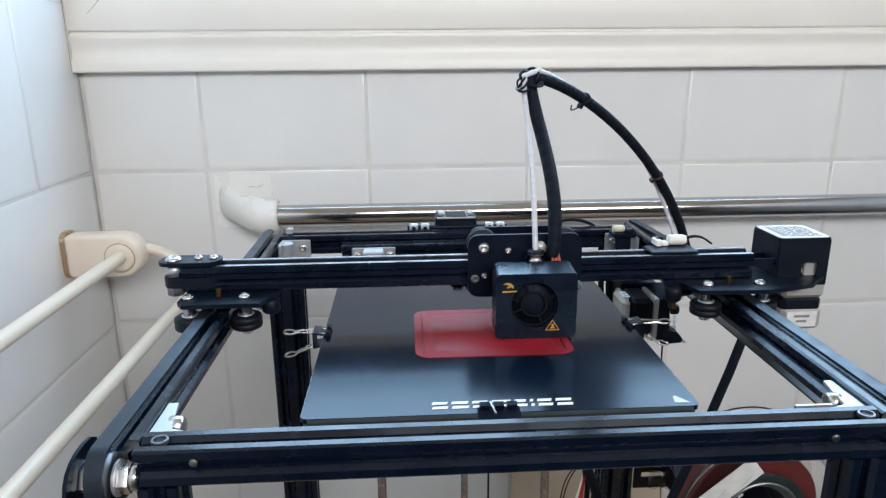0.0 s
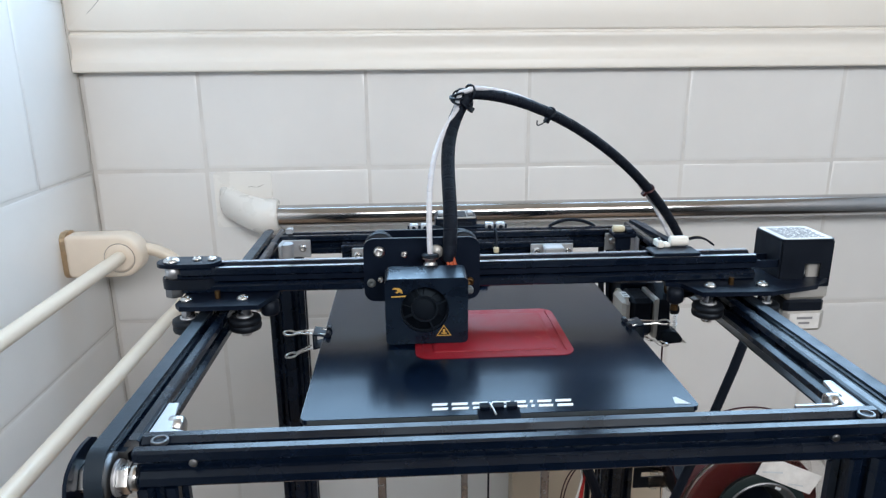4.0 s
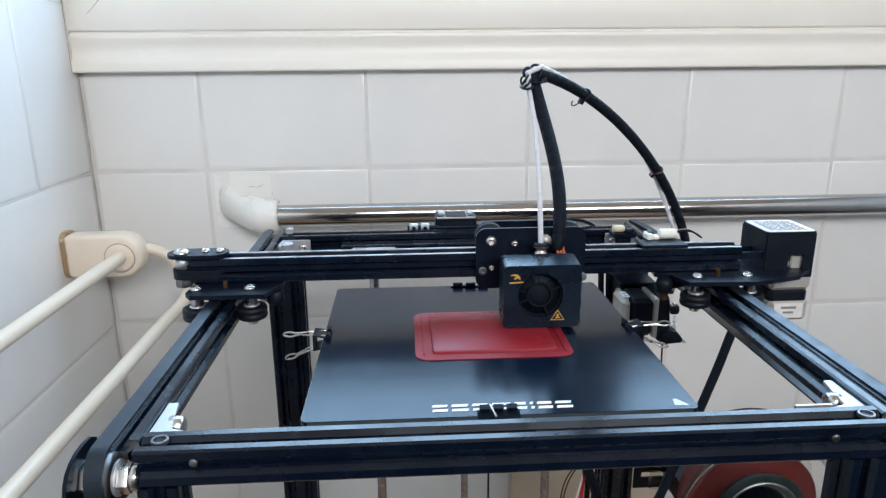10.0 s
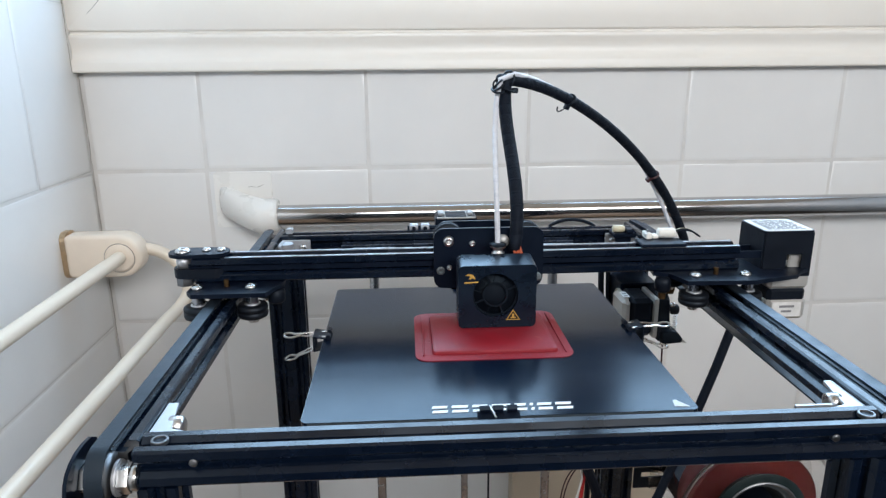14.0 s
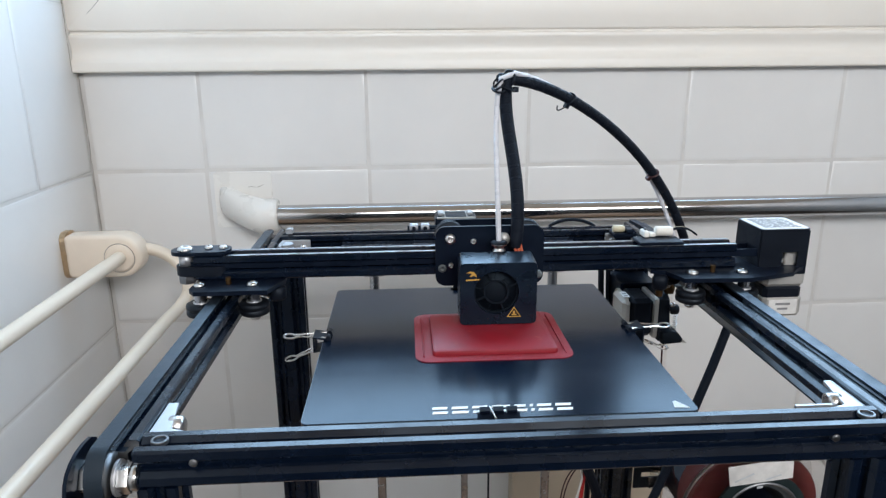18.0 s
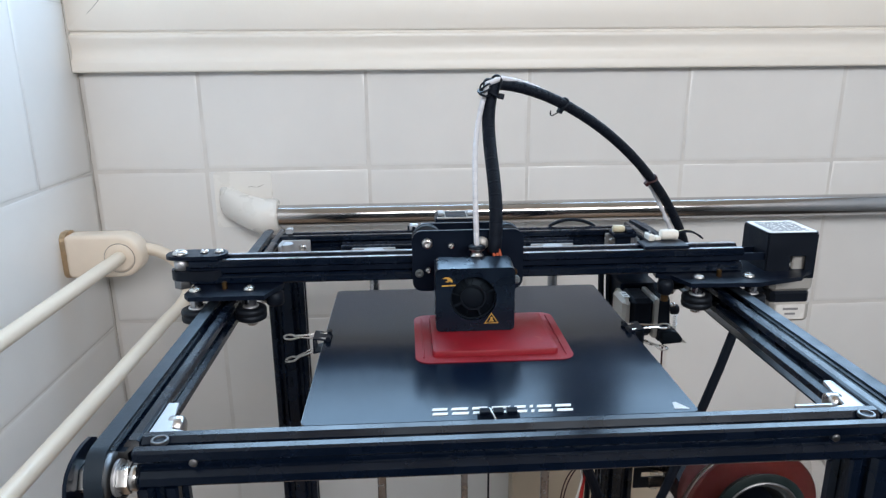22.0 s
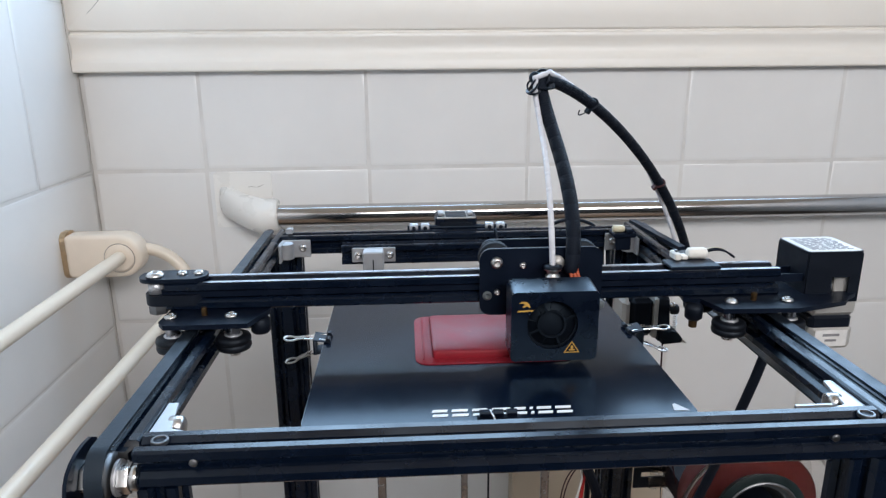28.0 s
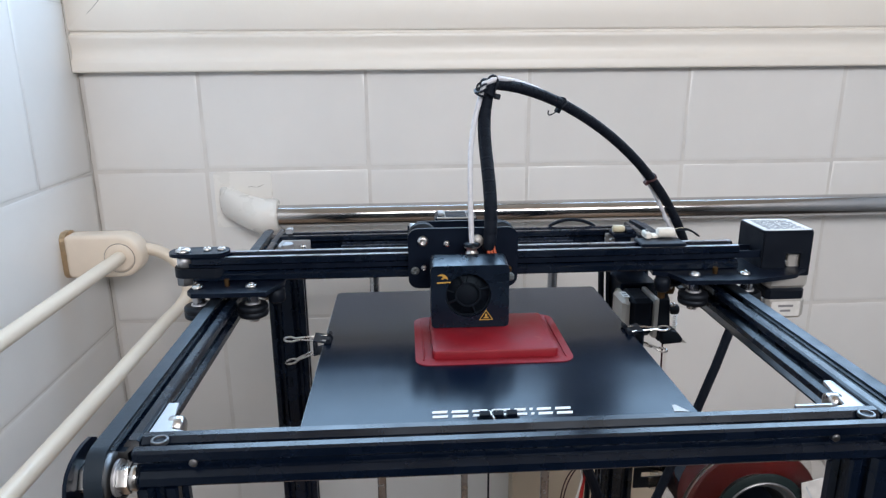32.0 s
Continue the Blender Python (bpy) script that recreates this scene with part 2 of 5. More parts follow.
def add_tube(bm, pts, r, seg=10, cap=True):
    """A round tube along points."""
    pts = [Vector(p) for p in pts]
    rings, up = [], Vector((0.13, 0.29, 0.95))
    for k, p in enumerate(pts):
        d = (pts[min(k + 1, len(pts) - 1)] - pts[max(k - 1, 0)]).normalized()
        if abs(d.dot(up)) > 0.97:
            up = Vector((0.95, 0.2, 0.1))
        a = d.cross(up).normalized()
        b = d.cross(a).normalized()
        up = -b if b.dot(up) < 0 else b
        rr = r[k] if isinstance(r, (list, tuple)) else r
        rings.append([bm.verts.new(p + rr * (math.cos(2 * math.pi * s / seg) * a + math.sin(2 * math.pi * s / seg) * up)) for s in range(seg)])
    for u, v in zip(rings, rings[1:]):
        for s in range(seg):
            bm.faces.new((u[s], u[(s + 1) % seg], v[(s + 1) % seg], v[s]))
    if cap:
        bm.faces.new(rings[0][::-1])
        bm.faces.new(rings[-1])
    bmesh.ops.recalc_face_normals(bm, faces=bm.faces)
    return bm


def tube(*a, **k):
    return add_tube(bmesh.new(), *a, **k)


def arc(p0, p1, p2, p3, n=12):
    """Points of a Bezier curve."""
    p0, p1, p2, p3 = (Vector(p) for p in (p0, p1, p2, p3))
    return [(1 - t) ** 3 * p0 + 3 * (1 - t) ** 2 * t * p1 + 3 * (1 - t) * t * t * p2 + t ** 3 * p3 for t in (k / n for k in range(n + 1))]


def mesh_of(name, bm, material, sharp=35):
    me = bpy.data.meshes.new(name)
    for f in bm.faces:
        f.smooth = True
    for e in bm.edges:
        e.smooth = len(e.link_faces) == 2 and e.calc_face_angle(0) < radians(sharp)
    bm.to_mesh(me)
    bm.free()
    me.materials.append(material)
    return me


def part(name, bm, material, parent=None, label="", at=None):
    ob = new(name, mesh_of(name, bm, material))
    if at is not None:
        ob.matrix_basis = at
    if parent is not None:
        ob.parent = parent
        base = parent.get("base_z", None)
        if base is not None:
            ob.matrix_parent_inverse = Matrix.Translation(parent.location).inverted()
    if label:
        ob["label"] = label
    return ob


def thing(name, at, label, category, group=""):
    """An Empty at a thing's base; its parts keep the room's coordinates."""
    ob = new(name)
    ob.location = at
    ob.empty_display_size = 0.02
    ob["base_z"] = 1
    return tagged(ob, label, category, group)


def piece(name, data, parent, at):
    o = new(name, data)
    o.matrix_basis = at
    o.parent = parent
    return o


# ---- the room ----
def wall(name, boxes, mat, label):
    bm = bmesh.new()
    for b in boxes:
        add_box(bm, *b)
    return tagged(new(name, mesh_of(name, bm, mat)), label, "wall", kind="structure")


T = 0.15
x0, x1, z0, z1 = WIN
back = wall("wall_north", [
    (WALL_X - T, RIGHT_X + T, WALL_Y + 0.0005, WALL_Y + T, FLOOR_Z, z0), (WALL_X - T, RIGHT_X + T, WALL_Y + 0.0005, WALL_Y + T, z1, CEIL_Z),
    (WALL_X - T, x0, WALL_Y + 0.0005, WALL_Y + T, z0, z1), (x1, RIGHT_X + T, WALL_Y + 0.0005, WALL_Y + T, z0, z1)], M_GROUT, "white tiled wall with a window above")
left = wall("wall_west", [(WALL_X - T, WALL_X - 0.0005, FRONT_Y, WALL_Y, FLOOR_Z, CEIL_Z)], M_GROUT, "white tiled side wall with pale grout")
# Unseen walls, floor and ceiling; their tones steer what the rails reflect.
wall("wall_east", [(RIGHT_X, RIGHT_X + T, FRONT_Y, WALL_Y, FLOOR_Z, CEIL_Z)], M_PLASTER, "plain grey plastered wall")
# Opening made up for the fill lamp; no window is known there.
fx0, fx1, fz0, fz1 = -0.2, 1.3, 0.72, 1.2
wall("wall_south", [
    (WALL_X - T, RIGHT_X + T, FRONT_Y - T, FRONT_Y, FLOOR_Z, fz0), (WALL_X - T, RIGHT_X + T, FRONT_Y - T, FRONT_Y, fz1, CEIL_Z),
    (WALL_X - T, fx0, FRONT_Y - T, FRONT_Y, fz0, fz1), (fx1, RIGHT_X + T, FRONT_Y - T, FRONT_Y, fz0, fz1)], M_DARK, "unseen dark wall with an opening for the added fill lamp")
tagged(new("floor", mesh_of("floor", box(WALL_X - T, RIGHT_X + T, FRONT_Y - T, WALL_Y + T, FLOOR_Z - 0.1, FLOOR_Z), M_FLOOR)), "plain brown tiled floor", "floor", kind="structure")
tagged(new("ceiling", mesh_of("ceiling", box(WALL_X - T, RIGHT_X + T, FRONT_Y - T, WALL_Y + T, CEIL_Z, CEIL_Z + 0.1), M_CEILING)), "plain brown ceiling", "ceiling", kind="structure")

# window casing: a moulded, mitred frame round the opening
SILL = [(0.0, 0.0), (-0.019, 0.0), (-0.0205, 0.002), (-0.0205, 0.0125), (-0.0196, 0.0150), (-0.0170, 0.0175), (-0.0142, 0.0220), (-0.0124, 0.0290), (-0.0124, 0.0350), (-0.0142, 0.0415), (-0.0162, 0.0465),
        (-0.0165, 0.0485), (-0.0165, 0.0512), (-0.0152, 0.0532), (-0.0122, 0.0544), (-0.0098, 0.0550), (-0.0098, 0.0574), (0.0, 0.0574)]
BOARD = [(0.0, 0.0576), (-0.0118, 0.0577), (-0.0130, 0.0588), (-0.0135, 0.0608), (-0.0135, 0.1080), (-0.0125, 0.1100), (0.0, 0.1100)]
CZ = 0.1645
window = tagged(new("window_1"), "cream painted window with a moulded casing", "window", kind="structure")


def casing_run(name, place, a0, a1, mitre0, mitre1, outline=BOARD):
    """One length of moulding. place(along, off the wall, outwards from the opening)."""
    bm = bmesh.new()
    lo = [bm.verts.new(place(a0 + mitre0 * h, d, h)) for d, h in outline]
    hi = [bm.verts.new(place(a1 - mitre1 * h, d, h)) for d, h in outline]
    n = len(outline)
    for k in range(n):
        bm.faces.new((lo[k], lo[(k + 1) % n], hi[(k + 1) % n], hi[k]))
    bm.faces.new(lo[::-1])
    bm.faces.new(hi)
    bmesh.ops.recalc_face_normals(bm, faces=bm.faces)
    return part(name, bm, M_CASING, window)


casing_run("sill_moulding", lambda a, d, h: (a, WALL_Y + d + 0.0003, CZ + h), -0.5065, x1 + 0.16, 0, 0, SILL)
casing_run("bottom_casing", lambda a, d, h: (a, WALL_Y + d + 0.0003, CZ + h), -0.5676, x1 + 0.2096, 1, 1)
casing_run("side_casing", lambda a, d, h: (-0.5676 + h, WALL_Y + d + 0.0003, a), CZ, z1 + 0.13, 1, 1)
casing_run("side_casing", lambda a, d, h: (x1 + 0.21 - h, WALL_Y + d + 0.0003, a), CZ + 0.0004, z1 + 0.13, 1, 1)
# Unseen sash bars, dark and sized to shape the window's reflection in the bed.
for name, fx_0, fx_1, fz_0, fz_1 in (("bottom_sash_rail", x0, x1, z0, GLASS_Z), ("top_sash_rail", x0, x1, z1 - 0.05, z1), ("sash_stile", x0, x0 + 0.045, GLASS_Z, z1 - 0.05), ("meeting_stile", 0.230, 0.365, GLASS_Z, z1 - 0.05), ("sash_stile", x1 - 0.02, x1, GLASS_Z, z1 - 0.05)):
    part(name, box(fx_0 + 0.0005, fx_1 - 0.0005, WALL_Y + 0.03, WALL_Y + 0.07, fz_0 + 0.0005, fz_1 - 0.0005, bevel=0.004), M_DARK, window, "unseen dark sash, added for its reflection in the bed")
# hairline cracks: at the mitre and where the casing meets the tiled side wall
part("paint_crack", tube([(-0.4790, WALL_Y - 0.0128, 0.2436), (-0.4745, WALL_Y - 0.0128, 0.2490), (-0.4690, WALL_Y - 0.0128, 0.2535), (-0.4570, WALL_Y - 0.0128, 0.2660)], [0.0002, 0.0007, 0.0005, 0.0008], seg=6), M_CRACK, window, "thin dark paint crack")


# ---- wall tiles: pillowed pieces on the grout ----
def tile_mesh(w, h, thick=0.0058, soft=1.0):
    """A glazed tile in the x-z plane, its face towards -y, with softly rounded edges."""
    bm = bmesh.new()
    rings = []
    for inset, depth in ((0.0, 0.0), (0.0, thick * 0.58), (0.0020 * soft, thick * 0.80), (0.006 * soft, thick * 0.93), (0.015 * soft, thick)):
        rings.append([bm.verts.new((sx * (w / 2 - inset), -depth, sz * (h / 2 - inset))) for sx, sz in ((-1, -1), (1, -1), (1, 1), (-1, 1))])
    for a, b in zip(rings, rings[1:]):
        for k in range(4):
            bm.faces.new((a[k], a[(k + 1) % 4], b[(k + 1) % 4], b[k]))
    bm.faces.new(rings[-1])
    bmesh.ops.recalc_face_normals(bm, faces=bm.faces)
    return mesh_of("tile", bm, M_TILE, sharp=60)


JOINT = 0.0024
TILE_ROWS = [(-0.976, -0.728), (-0.728, -0.480), (-0.480, -0.232), (-0.232, 0.0158), (0.0158, CZ + 0.004)]
XJ = [WALL_X + 0.004, -0.3345, -0.0831, 0.1684, 0.4207, 0.6715, 0.9235, 1.1755, 1.4275]
shared = {}
for rz0, rz1 in TILE_ROWS:
    for a, b in zip(XJ, XJ[1:]):
        key = (round(b - a, 3), round(rz1 - rz0, 3))
        if key not in shared:
            shared[key] = tile_mesh(key[0] - JOINT, key[1] - JOINT * 1.2, soft=0.5)
        piece("tile", shared[key], back, pose((a + b) / 2, WALL_Y + 0.0053, (rz0 + rz1) / 2, random.uniform(-0.12, 0.12), 0, random.uniform(-0.15, 0.15)))
YJ_LOW = [WALL_Y - 0.004, 0.180, -0.070, -0.320, -0.570]
YJ = [WALL_Y - 0.004, 0.388, 0.138, -0.112, -0.362, -0.612]
for rz0, rz1 in [(-0.982, -0.734), (-0.734, -0.486), (-0.486, -0.238), (-0.238, 0.0158)] + [(0.0158, 0.2638), (0.2638, 0.5118), (0.5118, 0.7598)]:
    for a, b in zip(*((YJ, YJ[1:]) if rz0 > 0.0 else (YJ_LOW, YJ_LOW[1:]))):
        key = (round(a - b, 3), round(rz1 - rz0, 3), "side")
        if key not in shared:
            shared[key] = tile_mesh(key[0] - JOINT * 0.15, key[1] - JOINT * 0.5, soft=0.6)
        piece("tile", shared[key], left, pose(WALL_X - 0.0050, (a + b) / 2, (rz0 + rz1) / 2, random.uniform(-0.12, 0.12), 0, 90 + random.uniform(-0.15, 0.15)))


def hairline(z_lo, z_hi, x, y, step=0.012, sway=0.0005, thick=(0.0002, 0.0007)):
    """A wandering dark hairline up a corner."""
    pts, rad, z = [], [], z_lo
    while z < z_hi:
        pts.append((x + random.uniform(-sway, sway), y, z))
        rad.append(random.uniform(*thick))
        z += step
    return tube(pts, rad, seg=6)


tagged(new("trim", mesh_of("trim", hairline(-0.60, CZ - 0.001, WALL_X + 0.0012, WALL_Y - 0.0012), M_CRACK)), "dark cracked joint in the corner of the tiles", "trim", kind="structure")
part("end_crack", hairline(CZ + 0.002, 0.30, WALL_X + 0.0010, WALL_Y - 0.0205, 0.007, 0.0006, (0.0002, 0.0006)), M_CRACK, window, "thin dark gap at the casing's end")


# ---- towel rail on the back wall ----
def towel_rail():
    th = thing("towel_rail", (0.2, WALL_Y, -0.04), "chrome towel rail in a white ceramic holder on the tiles", "towel rail")
    yb, zb = WALL_Y - 0.050, -0.0478
    part("bar", rod((0.41, yb, zb), "x", 0.0164, 1.27, seg=48), M_CHROME, th, "polished chrome bar")
    # ceramic holder: a flat base grown out of the tile, swelling into a slanting socket
    bm = add_prism(bmesh.new(), rounded(-0.325, -0.236, -0.075, 0.0128, 0.004), "y", WALL_Y - 0.0030, WALL_Y + 0.0)
    part("base", bm, M_CERAMIC, th)
    bm = bmesh.new()
    stages = [(-0.3210, WALL_Y + 0.006, -0.030, 0.004, 0.014), (-0.3140, WALL_Y - 0.003, -0.032, 0.011, 0.021), (-0.3060, WALL_Y - 0.011, -0.0335, 0.0155, 0.0245), (-0.2900, WALL_Y - 0.021, -0.038, 0.022, 0.026), (-0.2680, WALL_Y - 0.036, -0.044, 0.026, 0.0268),
              (-0.2440, yb, zb, 0.0266, 0.0268), (-0.2260, yb, zb, 0.0262, 0.0264), (-0.2210, yb, zb, 0.0250, 0.0250)]
    rings = []
    for cx, cy, cz, ry, rz in stages:
        rings.append([bm.verts.new((cx, cy + ry * math.cos(2 * math.pi * s / 24), cz + rz * math.sin(2 * math.pi * s / 24))) for s in range(24)])
    for u, v in zip(rings, rings[1:]):
        for s in range(24):
            bm.faces.new((u[s], u[(s + 1) % 24], v[(s + 1) % 24], v[s]))
    bm.faces.new(rings[-1])
    bmesh.ops.recalc_face_normals(bm, faces=bm.faces)
    part("socket", bm, M_CERAMIC, th)
    # Thin crack along the top of the socket.
    part("ridge_crack", tube([(-0.2700, WALL_Y - 0.0165, -0.0085), (-0.2640, WALL_Y - 0.0180, -0.0075), (-0.2560, WALL_Y - 0.0190, -0.0088), (-0.2500, WALL_Y - 0.0190, -0.0070), (-0.2450, WALL_Y - 0.0185, -0.0040)], [0.0002, 0.0005, 0.0002, 0.0005, 0.0002], seg=6), M_CRACK, th, "thin dark crack line")
    part("collar", lathe((-0.2205, yb, zb), "x", [(0.0255, -0.001), (0.0245, 0.0012), (0.0176, 0.0016)]), M_CERAMIC, th)


towel_rail()


# ---- cream swing rail on the side wall ----
def swing_rail():
    th = thing("swing_rail", (WALL_X, 0.43, -0.08), "cream enamelled rail on a cream ceramic bracket with a brass rim", "rail")
    yc, zc = 0.425, -0.079
    bm = prism([(y * 1.0, z) for y, z in rounded(yc - 0.013, yc + 0.022, zc - 0.036, zc + 0.0305, 0.012)], "x", WALL_X - 0.001, WALL_X + 0.0085)
    part("rim", bm, M_BRASS, th, "worn brass rim")
    bm = prism(rounded(WALL_X + 0.0075, -0.397, zc - 0.034, zc + 0.0275, 0.030, seg=8, corners=(0, 1, 1, 0)), "y", yc - 0.016, yc + 0.020)
    bmesh.ops.bevel(bm, geom=[e for e in bm.edges if e.is_manifold and e.calc_face_angle(0) > 1.0], offset=0.006, segments=3, affect="EDGES", profile=0.5)
    part("bracket", bm, M_CREAM, th)
    part("socket_ring", lathe((-0.4265, yc - 0.016, zc - 0.005), "y", [(0.020, 0.002), (0.020, -0.0015), (0.0165, -0.003), (0.0120, -0.0032)]), M_CREAM, th)
    part("socket_seam", lathe((-0.4265, yc - 0.0158, zc - 0.005), "y", [(0.0212, 0.0), (0.0212, -0.0004), (0.0200, -0.0004), (0.0200, 0.0)], seg=40, ring=True), M_SEAM, th)
    part("upper_bar", tube([(-0.4260, yc + 0.0, zc - 0.004), (-0.4200, 0.25, -0.0790), (-0.4185, -0.4, -0.0795)], 0.0088, seg=20), M_CREAM_PIPE, th)
    path = arc((-0.410, yc + 0.012, -0.078), (-0.382, yc + 0.026, -0.080), (-0.346, yc + 0.026, -0.108), (-0.3460, yc + 0.012, -0.136), 8) + \
        arc((-0.3465, yc + 0.008, -0.146), (-0.3490, yc - 0.004, -0.157), (-0.3560, yc - 0.02, -0.1625), (-0.3595, yc - 0.05, -0.1640), 6) + [Vector((-0.360, 0.1, -0.1655)), Vector((-0.360, -0.4, -0.1645))]
    part("lower_bar", tube(path, 0.0088, seg=20), M_CREAM_PIPE, th)


swing_rail()

# ---- boxed-in pipe low on the back wall ----
tagged(new("pipe_boxing", mesh_of("pipe_boxing", box(0.1480, 0.420, 0.500, WALL_Y - 0.0025, FLOOR_Z, -0.455, bevel=0.003), M_BEIGE)), "beige painted boxing low on the tiled wall", "boxing")

# ---- worktop under the printer ----
TOP_Z = -0.50
bench = thing("bench", (0.05, 0.0, FLOOR_Z), "plain brown worktop under the printer", "worktop")
part("worktop", box(-0.42, 0.62, -0.34, 0.36, TOP_Z - 0.03, TOP_Z, bevel=0.003), M_WOOD, bench)
for lx in (-0.38, 0.58):
    for ly in (-0.30, 0.32):
        part("leg", box(lx - 0.02, lx + 0.02, ly - 0.02, ly + 0.02, FLOOR_Z, TOP_Z - 0.03, bevel=0.002), M_WOOD, bench)

# ---- the printer ----
PRINTER_LABEL = "black aluminium-framed filament printer with its bed loaded with a red print"
printer = thing("filament_printer", (0.03, 0.0, TOP_Z), PRINTER_LABEL, "printer")


def slot_outline(nx, ny, u=0.020):
    """Outline of an aluminium slot profile, nx by ny modules of 20 mm, centred."""
    half, lip, open_, deep, throat = u / 2, 0.0028, 0.0046, 0.0062, 0.0023
    pts = []

    def side(n, length, place):
        for k in range(n):
            c = -length / 2 + u * (k + 0.5)
            for a, d in ((-open_, 0.0), (-throat, lip), (-throat, lip + 0.0006), (-0.0052, lip + 0.0006), (-0.0028, deep), (0.0028, deep), (0.0052, lip + 0.0006), (throat, lip + 0.0006), (throat, lip), (open_, 0.0)):
                pts.append(place(c + a, d))
    w, h, r = nx * u, ny * u, 0.0012
    pts += [(-w / 2, -h / 2 + r), (-w / 2 + r, -h / 2)]
    side(nx, w, lambda a, d: (a, -h / 2 + d))
    pts += [(w / 2 - r, -h / 2), (w / 2, -h / 2 + r)]
    side(ny, h, lambda a, d: (w / 2 - d, a))
    pts += [(w / 2, h / 2 - r), (w / 2 - r, h / 2)]
    side(nx, w, lambda a, d: (-a, h / 2 - d))
    pts += [(-w / 2 + r, h / 2), (-w / 2, h / 2 - r)]
    side(ny, h, lambda a, d: (-w / 2 + d, -a))
    return pts


def profile_bar(name, parent, axis, lo, hi, centre, nx=1, ny=1, label=""):
    """A slot profile along an axis from lo to hi; centre: the other two coordinates, in x, y, z order."""
    pts = [(p[0] + centre[0], p[1] + centre[1]) for p in slot_outline(nx, ny)]
    return part(name, prism(pts, axis, lo, hi), M_ALU, parent, label)


XL, XR, YF, YR = -0.170, 0.231, -0.2164, 0.192     # rail centres
profile_bar("side_rail", printer, "y", -0.2145, 0.216, (XL, -0.010))
profile_bar("side_rail", printer, "y", -0.2145, 0.216, (XR, -0.010))
profile_bar("front_rail", printer, "x", -0.1595, 0.2205, (YF, -0.010))
profile_bar("rear_rail", printer, "x", -0.1595, 0.2205, (YR, -0.010))
profile_bar("mount_rail", printer, "x", -0.094, 0.150, (YR - 0.0205, -0.0165), 1, 1)
for cx in (XL, XR):
    part("cut_end", prism([(p[0] * 0.97 + cx, p[1] * 0.97 - 0.010) for p in slot_outline(1, 1)], "y", -0.2149, -0.2146), M_DULL, printer, "bare sawn end of the side rail")
for px, py, n in ((-0.162, 0.2125, 2), (0.229, 0.2125, 2), (XL + 0.020, YF, 1), (XR - 0.011, YF, 2)):
    profile_bar("corner_post", printer, "z", TOP_Z + 0.02, -0.0205, (px, py), n, 1)
for yc in (YF + 0.0205, 0.1915):
    profile_bar("base_rail", printer, "x", -0.140, 0.207, (yc, TOP_Z + 0.03), 1, 1)
for fx in (-0.162, 0.229):
    for fy in (0.2125, YF):
        part("foot", lathe((fx, fy, TOP_Z), "z", [(0.012, 0.0), (0.014, 0.004), (0.014, 0.0195)]), M_RUBBER, printer)


def bolt(parent, at, axis, r=0.0042, h=0.0024, name="bolt", up=1, mat=None):
    """A button-head bolt with a socket, its head towards up along the axis."""
    prof = [(r, 0.0), (r, h * 0.35), (r * 0.86, h * 0.75), (r * 0.62, h), (r * 0.42, h), (r * 0.38, h * 0.35)]
    if up < 0:
        prof = [(a, -b) for a, b in prof][::-1]
    return part(name, lathe(at, axis, prof, seg=18), mat or M_STEEL, parent)


# front rail: end bolts in the slots, set screws
for bx, mat in ((-0.1497, M_DULL), (0.2118, M_DULL)):
    part("ring_bolt", lathe((bx, YF + 0.001, -0.0016), "z", [(0.0043, 0.0), (0.0043, 0.0018), (0.0040, 0.0021), (0.0032, 0.0021), (0.0029, 0.0002)], ring=True), mat, printer)
    # Black disc stands in for the shade down the bolt's hole.
    part("dark_hole_disc", rod((bx, YF + 0.001, -0.0010), "z", 0.0030, 0.0012, seg=20), M_PLASTIC, printer)
for bx in (-0.131, 0.1895):
    part("set_screw", lathe((bx, -0.2262, -0.0068), "y", [(0.0021, 0.002), (0.0021, -0.0004), (0.0012, -0.0008)], seg=14), M_DULL, printer)


# corner brackets at the front: an angle with two flanges and a bolt
def corner_bracket(sx, x, y):
    """Angle bracket in the inner corner; sx: the side to which it opens."""
    bm = bmesh.new()
    add_prism(bm, [(x, y), (x + sx * 0.021, y), (x + sx * 0.021, y + 0.0020), (x + sx * 0.0100, y + 0.006), (x + sx * 0.0052, y + 0.0335), (x, y + 0.0335)], "z", -0.0045, -0.0028)
    add_box(bm, min(x, x + sx * 0.002), max(x, x + sx * 0.002), y, y + 0.030, -0.0185, -0.0035)
    add_box(bm, min(x, x + sx * 0.020), max(x, x + sx * 0.020), y, y + 0.002, -0.0185, -0.0035)
    if sx < 0:
        add_box(bm, x - 0.0410, x - 0.0205, y + 0.0002, y + 0.0017, -0.0120, 0.0004)
    br = part("corner_bracket", bm, M_ZINC, printer, "bright zinc angle bracket")
    part("bracket_bolt", lathe((x + sx * 0.0092, y + 0.0165, -0.0075), "x", [(0.0034, -0.0042), (0.0054, -0.0034), (0.0054, 0.0030), (0.0038, 0.0042)], seg=18), M_STEEL, br)
    part("washer", rod((x + sx * 0.0040, y + 0.0165, -0.0090), "x", 0.0062, 0.0030, seg=20), M_DULL, br)


corner_bracket(1, -0.1595, -0.2060)
corner_bracket(-1, 0.2205, -0.2060)

